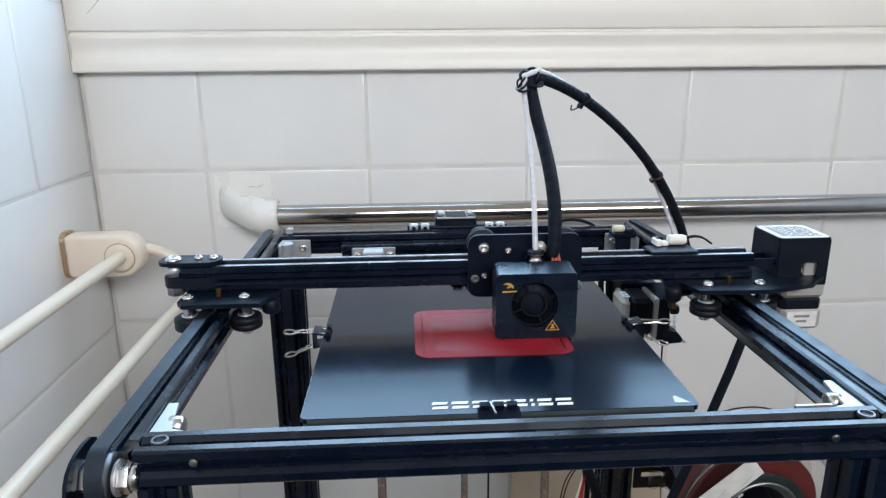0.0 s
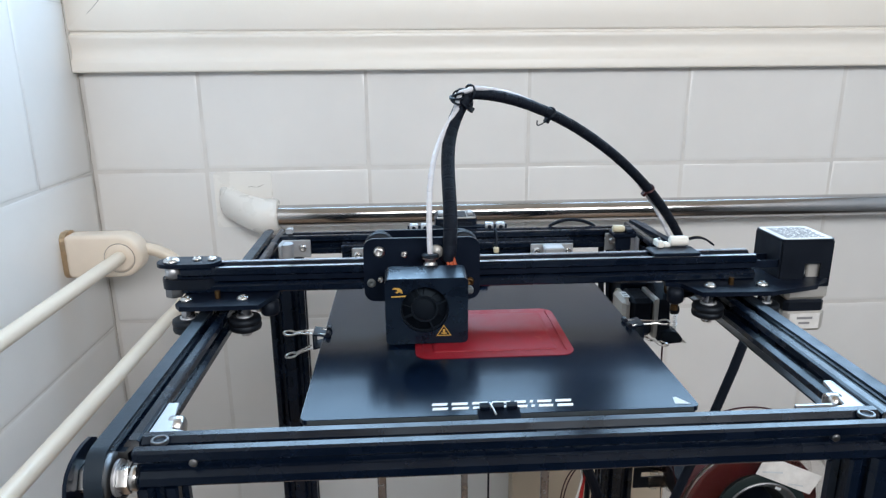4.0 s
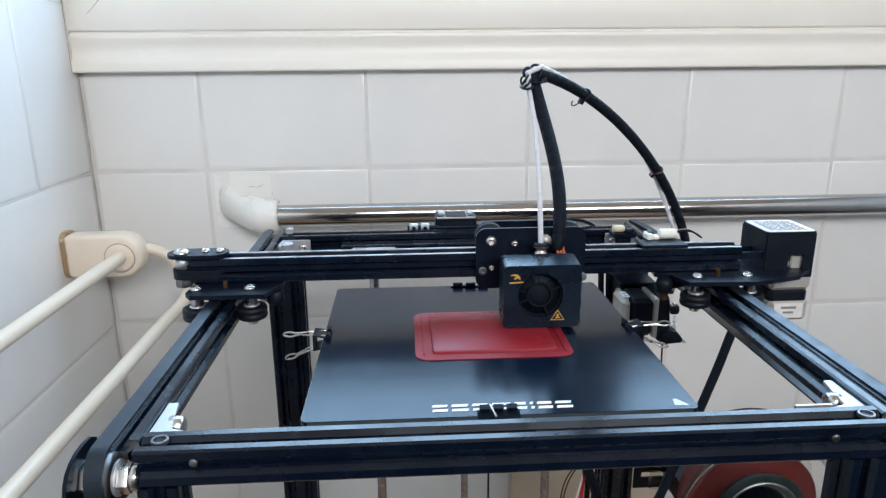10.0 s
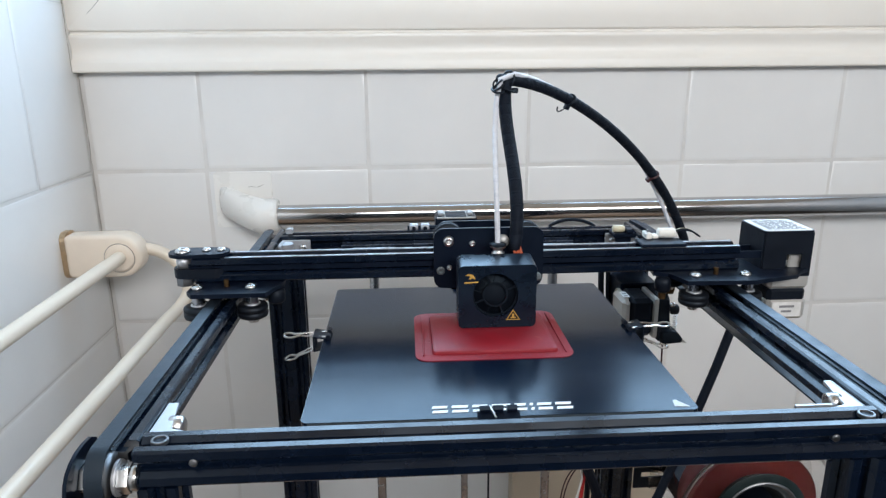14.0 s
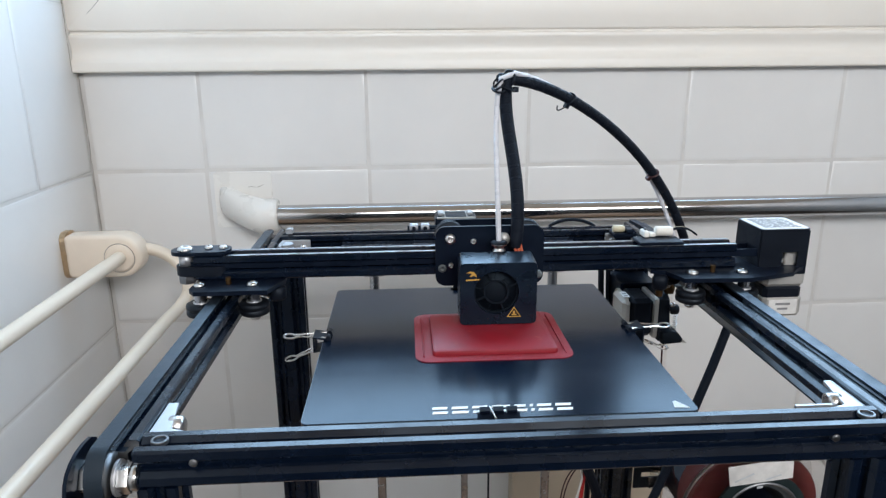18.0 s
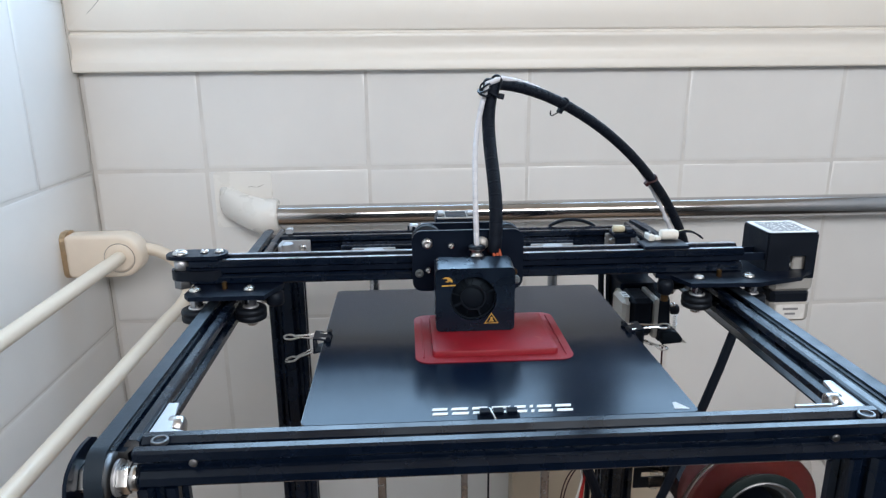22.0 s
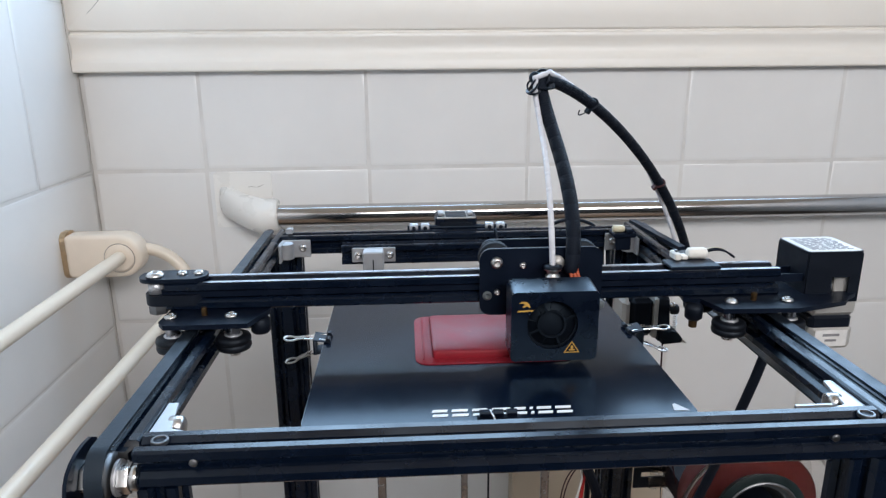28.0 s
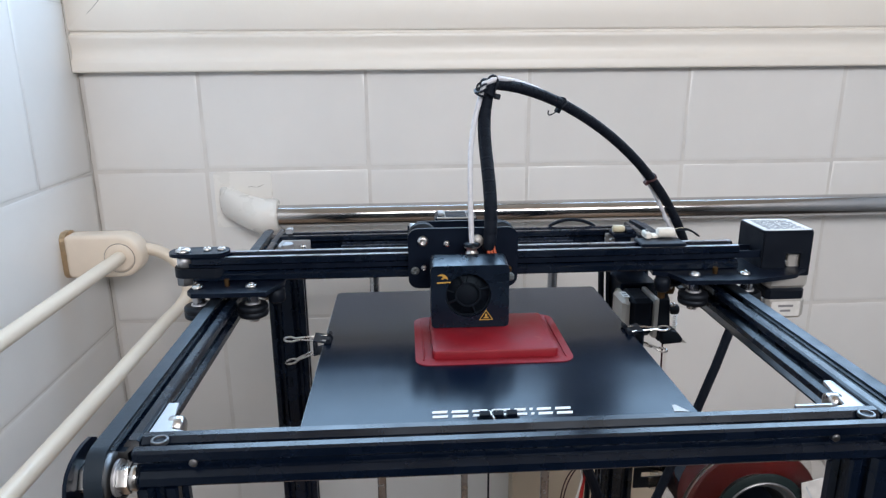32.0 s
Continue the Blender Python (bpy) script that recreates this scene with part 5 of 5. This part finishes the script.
def hose_curves(hx, gy):
    """Centre lines of the sleeve (rising, arching) and of the feed tube for a head position."""
    apex = Vector((0.0486 + 0.651 * hx - 0.0415 * gy, 0.5 * gy + 0.05, 0.1628 + 0.162 * hx + 0.05 * gy))
    reach = apex.x - 0.032
    s0 = Vector((hx + 0.0520, gy + 0.007, 0.036))
    rise = arc(s0, s0 + Vector((0.006, 0.0, 0.055)), apex + Vector((-0.003 + 0.34 * hx + 0.20 * (s0.x - apex.x), 0.0, -0.044)), apex + Vector((0.003, 0, -0.004)), N_RISE)
    arch = arc(apex + Vector((0.002, 0.0, 0.0)), apex + Vector((0.077 - 0.57 * reach, 0.030, 0.0014 - 0.143 * reach)), SLEEVE_END + Vector((-0.0320, -0.02, 0.1258 + 0.108 * reach + 0.223 * hx + 0.371 * gy)), SLEEVE_END, N_ARCH)
    t0 = Vector((hx + 0.0380, gy + 0.003, 0.036))
    lean = max(0.0, hx)
    rise_t = arc(t0, t0 + Vector((-0.002 - 0.02 * lean, 0.002, 0.070)), apex + Vector((-0.010 + 0.30 * hx + 0.12 * lean, -0.005, -0.046)), apex + Vector((-0.0055 + 0.12 * lean, -0.006, -0.0140)), N_TUBE)
    e2 = Vector((0.2400, 0.124, -0.040))
    top = rise_t[-1]
    via = [rise_t[-2], top, apex + Vector((-0.0015, -0.006, 0.0005)), apex + Vector((0.0085, -0.002, 0.0046)), arch[4] + Vector((0.001, 0.005, 0.0036)), arch[8] + Vector((0, 0.007, 0.001)), arch[12] + Vector((0, 0.007, 0.0)),
           arch[16] + Vector((-0.003, 0.006, -0.002)), arch[20].lerp(e2, 0.35), e2, e2 - Vector((0, 0, 0.03))]
    over = even([glide(via[n], via[n + 1], via[n + 2], via[n + 3], k / 8) for n in range(8) for k in range(8)] + [e2], N_OVER)
    return rise, arch, rise_t, over


def link_poses(points):
    out = []
    for a, b in zip(points, points[1:]):
        d = (b - a).normalized()
        side = Vector((0.0, 1.0, 0.0))
        side = (side - side.dot(d) * d).normalized()
        m = Matrix((side.cross(d), side, d)).transposed().to_4x4()
        out.append(Matrix.Translation((a + b) / 2) @ m)
    return out


def flat_poses(hx, gy):
    return [m for c in hose_curves(hx, gy) for m in link_poses(c)]


def longest(k):
    """A link's length: what it needs over the whole range of the head."""
    best = 0.0
    for hx in (-0.05, 0.0, 0.045):
        for gy in (-0.085, -0.045, -0.005):
            c = hose_curves(hx, gy)[k]
            best = max(best, max((b - a).length for a, b in zip(c, c[1:])))
    return best


LINKS = []
for k, (count, r, mat, name) in enumerate(((N_RISE, 0.0053, M_SLEEVE, "sleeve_link"), (N_ARCH, 0.0046, M_SLEEVE, "sleeve_link"), (N_TUBE, 0.0021, M_PTFE, "tube_link"), (N_OVER, 0.0020, M_PTFE, "tube_link"))):
    data = link_mesh(name, r, longest(k), mat)
    for j in range(count):
        o = new(name, data)
        o.parent = printer
        o.matrix_parent_inverse = Matrix.Translation(printer.location).inverted()
        LINKS.append(o)
LINKS[0]["label"] = "black braided cable sleeve"
LINKS[N_RISE + N_ARCH]["label"] = "white feed tube"


def tie(link, r, mat, tail):
    """A cable tie round a link, with its cut tail."""
    bm = bmesh.new()
    ringp = [Vector(((r + 0.0004) * math.cos(a), (r + 0.0004) * math.sin(a), 0.001 * math.sin(2 * a))) for a in (2 * math.pi * k / 18 for k in range(19))]
    add_tube(bm, ringp, 0.0011, seg=6)
    add_box(bm, r - 0.001, r + 0.0038, -0.0022, 0.0022, -0.0022, 0.0022, bevel=0.0006)
    if tail:
        add_tube(bm, arc((r + 0.002, 0, 0), (r + 0.010, 0.002, -0.004), (r + 0.010, 0.0, -0.008), (r + 0.005, 0.0, -0.009), 8), 0.0006, seg=6)
    o = new("cable_tie", mesh_of("cable_tie", bm, mat))
    o.parent = link
    return o


tie(LINKS[N_RISE - 1], 0.0068, M_PLASTIC, False)
tie(LINKS[N_RISE + 0], 0.0064, M_PLASTIC, False)
tie(LINKS[N_RISE + 6], 0.0046, M_PLASTIC, True)
tie(LINKS[N_RISE + 15], 0.0046, M_RED_TIE, False)

bm = bmesh.new()
for k in range(3):
    loop = [Vector((-0.0065 + 0.0050 * math.cos(a) * (1 - 0.2 * k), -0.004 + 0.0075 * math.sin(a), 0.0030 * math.sin(a + k) + 0.0022 * k)) for a in (2 * math.pi * j / 14 for j in range(15))]
    add_tube(bm, loop, 0.0009, seg=6)
add_tube(bm, arc((-0.010, -0.004, 0.002), (-0.012, -0.004, 0.007), (-0.006, -0.004, 0.010), (-0.001, -0.004, 0.007), 8), 0.0008, seg=6)
knot = new("wire_knot", mesh_of("wire_knot", bm, M_PLASTIC))
knot.parent = LINKS[N_RISE - 1]
knot["label"] = "twisted black wire tie"

# motor cable that hangs from the cross rail
HANG = part("motor_cable", tube([(0, 0, -0.012), (0.0030, 0, 0.06), (0.0042, 0, 0.12), (0.0030, 0, 0.19), (0, 0, 0.250)], 0.0041, seg=12), M_SLEEVE, printer, "black sleeved motor cable")


def hang_pose(gy):
    low = Vector((0.2130 - 0.63 * (gy + 0.0532) - 0.0145, 0.0, -0.262))
    top = Vector((0.2746 + 0.057 * (gy + 0.0106), gy + 0.045, -0.015))
    d = (top - low).normalized()
    side = Vector((0.0, 1.0, 0.0))
    side = (side - side.dot(d) * d).normalized()
    return Matrix.Translation(low) @ Matrix((side.cross(d), side, d)).transposed().to_4x4()


# ---- how things move: head bolt x and wheel bolt y over time ----
HEAD_A = [
    (0.0, 0.0326, -0.0383), (0.1, 0.0310, -0.0279), (0.2, -0.0189, -0.0642), (0.3, -0.0424, -0.0763), (0.4, -0.0444, -0.0635),
    (0.5, -0.0313, -0.0389), (0.6, -0.0351, -0.0118), (0.7, -0.0482, -0.0588), (0.8, 0.0414, -0.0435), (0.9, 0.0050, -0.0239),
    (1.0, 0.0187, -0.0527), (1.1, -0.0021, -0.0414), (1.2, 0.0168, -0.0757), (1.3, -0.0433, -0.0248), (1.4, -0.0325, -0.0572),
    (1.5, -0.0377, -0.0711), (1.6, 0.0339, -0.0785), (1.7, 0.0325, -0.0567), (1.8, 0.0370, -0.0301), (1.9, 0.0200, -0.0368),
    (2.0, 0.0009, -0.0420), (2.1, 0.0047, -0.0289), (2.2, -0.0452, -0.0620), (2.3, -0.0248, -0.0264), (2.4, -0.0451, -0.0109),
    (2.5, -0.0133, -0.0814), (2.6, 0.0253, -0.0223), (2.7, 0.0095, -0.0174), (2.8, 0.0062, -0.0274), (2.9, 0.0384, -0.0661),
    (3.0, 0.0262, -0.0652), (3.1, 0.0271, -0.0709),
]
HEAD_B = [
    (3.2, 0.0265, -0.0765), (3.3, 0.0200, -0.0760), (3.4, 0.0077, -0.0735), (3.5, -0.0275, -0.0439),
]
HEAD_C = [
    (5.5, 0.0261, -0.0325), (5.6, 0.0096, -0.0294), (5.7, 0.0274, -0.0532), (5.8, -0.0058, -0.0280), (5.9, -0.0070, -0.0345),
    (6.0, -0.0139, -0.0359), (6.1, -0.0141, -0.0387), (6.2, -0.0185, -0.0447), (6.3, -0.0470, -0.0211), (6.4, -0.0334, -0.0465),
    (6.5, -0.0472, -0.0407), (6.6, -0.0448, -0.0620), (6.7, -0.0183, -0.0115), (6.8, 0.0371, -0.0601), (6.9, 0.0165, -0.0700),
    (7.0, 0.0349, -0.0369), (7.1, 0.0010, -0.0630), (7.2, 0.0327, -0.0246), (7.3, 0.0274, -0.0242), (7.4, 0.0108, -0.0311),
    (7.5, -0.0001, -0.0367), (7.6, -0.0070, -0.0361), (7.7, 0.0102, -0.0140), (7.8, -0.0296, -0.0422), (7.9, -0.0322, -0.0356),
    (8.0, -0.0235, -0.0117), (8.1, 0.0422, -0.0133), (8.2, 0.0337, -0.0196), (8.3, 0.0171, -0.0181), (8.4, -0.0017, -0.0165),
    (8.5, 0.0238, -0.0467), (8.6, -0.0118, -0.0225),
]
HEAD_D = [
    (8.7, -0.0168, -0.0237), (8.8, -0.0319, -0.0173), (8.9, -0.0391, -0.0132), (9.0, -0.0400, -0.0206), (9.1, -0.0375, -0.0303),
    (9.2, -0.0237, -0.0519), (9.3, -0.0226, -0.0610), (9.4, -0.0316, -0.0703), (9.5, 0.0191, -0.0112), (9.6, 0.0360, -0.0688),
    (9.7, 0.0243, -0.0664), (9.8, 0.0280, -0.0593), (9.9, -0.0057, -0.0738), (10.0, 0.0407, -0.0187), (10.1, 0.0393, -0.0148),
    (10.2, 0.0290, -0.0174), (10.3, 0.0161, -0.0249), (10.4, -0.0022, -0.0349), (10.5, 0.0015, -0.0236), (10.6, -0.0359, -0.0524),
    (10.7, -0.0154, -0.0238), (10.8, -0.0467, -0.0423), (10.9, -0.0382, -0.0150), (11.0, 0.0346, -0.0128), (11.1, 0.0179, -0.0147),
    (11.2, 0.0280, -0.0391), (11.3, 0.0388, -0.0602), (11.4, -0.0188, -0.0115), (11.5, -0.0123, -0.0241), (11.6, -0.0292, -0.0175),
    (11.7, -0.0369, -0.0151), (11.8, -0.0372, -0.0203),
]
HEAD_E = [
    (11.9, -0.0430, -0.0215), (12.0, -0.0029, -0.0699), (12.1, -0.0369, -0.0447), (12.2, -0.0333, -0.0630), (12.3, -0.0372, -0.0726),
    (12.4, -0.0069, -0.0090), (12.5, 0.0237, -0.0721), (12.6, 0.0127, -0.0668), (12.7, 0.0111, -0.0609), (12.8, 0.0420, -0.0185),
    (12.9, 0.0296, -0.0244), (13.0, 0.0283, -0.0214), (13.1, 0.0280, -0.0138), (13.2, 0.0183, -0.0147), (13.3, 0.0119, -0.0159),
    (13.4, -0.0258, -0.0441), (13.5, -0.0087, -0.0210), (13.6, -0.0323, -0.0307), (13.7, -0.0428, -0.0298), (13.8, 0.0077, -0.0791),
    (13.9, 0.0414, -0.0304), (14.0, 0.0073, -0.0158), (14.1, 0.0073, -0.0241), (14.2, -0.0051, -0.0213), (14.3, -0.0105, -0.0226),
    (14.4, -0.0190, -0.0218), (14.5, -0.0337, -0.0154),
]
HEAD_F = [
    (16.5, -0.0332, -0.0223), (16.6, 0.0418, -0.0168), (16.7, 0.0353, -0.0180), (16.8, 0.0194, -0.0235), (16.9, 0.0044, -0.0205),
    (17.0, -0.0083, -0.0165), (17.1, 0.0165, -0.0461), (17.2, 0.0155, -0.0537), (17.3, 0.0041, -0.0466), (17.4, -0.0128, -0.0389),
    (17.5, -0.0253, -0.0329), (17.6, -0.0132, -0.0528), (17.7, -0.0106, -0.0634), (17.8, -0.0420, -0.0427), (17.9, -0.0251, -0.0708),
    (18.0, 0.0089, -0.0097), (18.1, 0.0405, -0.0749), (18.2, 0.0236, -0.0649), (18.3, 0.0275, -0.0517), (18.4, 0.0350, -0.0316),
    (18.5, 0.0095, -0.0486), (18.6, -0.0115, -0.0634), (18.7, -0.0108, -0.0575), (18.8, -0.0083, -0.0471), (18.9, -0.0090, -0.0424),
    (19.0, -0.0252, -0.0511), (19.1, -0.0309, -0.0483), (19.2, -0.0275, -0.0344), (19.3, -0.0301, -0.0276), (19.4, -0.0463, -0.0143),
    (19.5, -0.0333, -0.0102), (19.6, 0.0319, -0.0279),
]
HEAD_G = [
    (19.7, 0.0399, -0.0450), (19.8, 0.0165, -0.0365), (19.9, -0.0013, -0.0268), (20.0, 0.0141, -0.0505), (20.1, -0.0011, -0.0399),
    (20.2, -0.0182, -0.0303), (20.3, -0.0301, -0.0276), (20.4, -0.0336, -0.0290), (20.5, -0.0073, -0.0623), (20.6, -0.0237, -0.0549),
    (20.7, -0.0103, -0.0776), (20.8, -0.0464, -0.0648), (20.9, -0.0301, -0.0087), (21.0, 0.0357, -0.0601), (21.1, 0.0412, -0.0419),
    (21.2, -0.0071, -0.0765), (21.3, 0.0423, -0.0203), (21.4, 0.0089, -0.0455), (21.5, 0.0107, -0.0377), (21.6, 0.0079, -0.0342),
    (21.7, 0.0089, -0.0260), (21.8, 0.0042, -0.0239), (21.9, -0.0206, -0.0429), (22.0, -0.0099, -0.0215), (22.1, -0.0203, -0.0234),
    (22.2, -0.0306, -0.0140), (22.3, 0.0423, -0.0203), (22.4, 0.0352, -0.0265), (22.5, 0.0119, -0.0159), (22.6, 0.0291, -0.0456),
    (22.7, 0.0023, -0.0254), (22.8, 0.0364, -0.0688),
]
HEAD_H = [
    (22.9, 0.0311, -0.0684), (23.0, 0.0115, -0.0590), (23.1, -0.0005, -0.0524), (23.2, -0.0130, -0.0467), (23.3, 0.0026, -0.0703),
    (23.4, -0.0369, -0.0400), (23.5, -0.0411, -0.0443), (23.6, -0.0320, -0.0716), (23.7, -0.0351, -0.0101), (23.8, 0.0272, -0.0738),
    (23.9, 0.0104, -0.0752), (24.0, 0.0028, -0.0723), (24.1, 0.0403, -0.0253), (24.2, -0.0083, -0.0665), (24.3, -0.0153, -0.0674),
    (24.4, -0.0150, -0.0572), (24.5, -0.0183, -0.0554), (24.6, -0.0151, -0.0450), (24.7, -0.0296, -0.0544), (24.8, -0.0003, -0.0149),
    (24.9, -0.0217, -0.0267), (25.0, -0.0467, -0.0377), (25.1, -0.0450, -0.0127), (25.2, 0.0366, -0.0181), (25.3, 0.0261, -0.0241),
    (25.4, 0.0023, -0.0168), (25.5, 0.0114, -0.0345),
]
HEAD_I = [
    (27.5, -0.0473, -0.0618), (27.6, -0.0304, -0.0661), (27.7, -0.0474, -0.0343), (27.8, -0.0448, -0.0196), (27.9, -0.0283, -0.0244),
    (28.0, 0.0373, -0.0774), (28.1, -0.0018, -0.0267), (28.2, 0.0399, -0.0450), (28.3, 0.0358, -0.0215), (28.4, 0.0401, -0.0777),
    (28.5, -0.0459, -0.0774), (28.6, -0.0163, -0.0204), (28.7, -0.0130, -0.0324), (28.8, -0.0147, -0.0466), (28.9, 0.0141, -0.0281),
    (29.0, -0.0150, -0.0726), (29.1, -0.0103, -0.0762), (29.2, 0.0131, -0.0768), (29.3, -0.0024, -0.0216), (29.4, -0.0466, -0.0589),
    (29.5, 0.0218, -0.0115), (29.6, 0.0306, -0.0550), (29.7, 0.0416, -0.0483), (29.8, 0.0125, -0.0142), (29.9, 0.0076, -0.0453),
    (30.0, -0.0200, -0.0354), (30.1, -0.0092, -0.0577), (30.2, -0.0205, -0.0597), (30.3, -0.0463, -0.0560), (30.4, 0.0363, -0.0630),
    (30.5, 0.0409, -0.0236), (30.6, -0.0252, -0.0162),
]
HEAD_J = [
    (30.7, -0.0175, -0.0168), (30.8, -0.0053, -0.0144), (30.9, 0.0398, -0.0183), (31.0, -0.0350, -0.0106), (31.1, 0.0391, -0.0165),
    (31.2, 0.0081, -0.0104), (31.3, 0.0089, -0.0681), (31.4, 0.0316, -0.0097), (31.5, 0.0338, -0.0179), (31.6, -0.0059, -0.0170),
    (31.7, 0.0163, -0.0279), (31.8, 0.0326, -0.0098), (31.9, 0.0204, -0.0114), (32.0, -0.0131, -0.0144),
]
HEAD = HEAD_A + HEAD_B + HEAD_C + HEAD_D + HEAD_E + HEAD_F + HEAD_G + HEAD_H + HEAD_I + HEAD_J


def bed_z(t):
    return -0.0185 - 0.000184 * t


SPIN = [(0.0, 41), (1.0, -30), (2.0, -180), (3.0, -62), (6.0, 17), (7.0, 180), (8.0, -46), (9.0, -180), (10.0, -180), (11.0, -322), (12.0, -180), (13.0, -382),
        (14.0, -540), (17.0, -540), (18.0, -353), (19.0, -540), (20.0, -420), (21.0, -270), (22.0, -180), (23.0, -347), (24.0, -540), (25.0, -412),
        (28.0, -180), (29.0, -298), (30.0, -286), (31.0, -180), (32.0, -80)]


def motions():
    path = list(HEAD)
    known = [(x, y) for _, x, y in HEAD]
    for a, b in ((3.5, 5.5), (14.5, 16.5), (25.5, 27.5)):
        for k in range(1, 20):
            x, y = known[(k * 13 + int(a * 7)) % len(known)]
            path.append((round(a + 0.1 * k, 1), x, y))
    path.sort()
    walk(GANTRY, [(t, pose(0, y, 0)) for t, x, y in path])
    walk(HEAD_, [(t, pose(x, y + 0.013, 0)) for t, x, y in path])
    walk(HANG, [(t, hang_pose(y)) for t, x, y in path])
    poses = [(t, flat_poses(x, y)) for t, x, y in path]
    for k, o in enumerate(LINKS):
        walk(o, [(t, p[k]) for t, p in poses])
    walk(BED, [(0.0, pose(0, 0, bed_z(0))), (32.0, pose(0, 0, bed_z(32)))])
    walk(LOOSE, [(t, pose(0, 0, z)) for t, z in ((0.0, 0.0), (8.0, -0.0006), (10.0, -0.0016), (12.0, -0.0030), (14.0, -0.0065), (17.0, -0.0090), (32.0, -0.0090))])
    walk(PRINT, [(0.0, pose(0, 0, bed_z(0))), (32.0, pose(0, 0, bed_z(32)))])
    walk(BLOCK, [(0.0, pose(0, 0, 0.0011)), (32.0, pose(0, 0, 0.0011 + bed_z(0) - bed_z(32)))])
    for clip, (x, y, turn) in CLIPS:
        walk(clip, [(0.0, pose(x, y, bed_z(0) - CLIP_DROP[turn], 0, 0, turn)), (32.0, pose(x, y, bed_z(32) - CLIP_DROP[turn], 0, 0, turn))])
    spin = []
    for (t0, a0), (t1, a1) in zip(SPIN, SPIN[1:]):
        n = max(1, int(abs(a1 - a0) / 60) + 1)
        spin += [(t0 + (t1 - t0) * k / n, a0 + (a1 - a0) * k / n) for k in range(n)]
    spin.append(SPIN[-1])
    walk(SPOOL, [(t, pose(*SPOOL_AT, 0, -a, 0)) for t, a in spin])


motions()
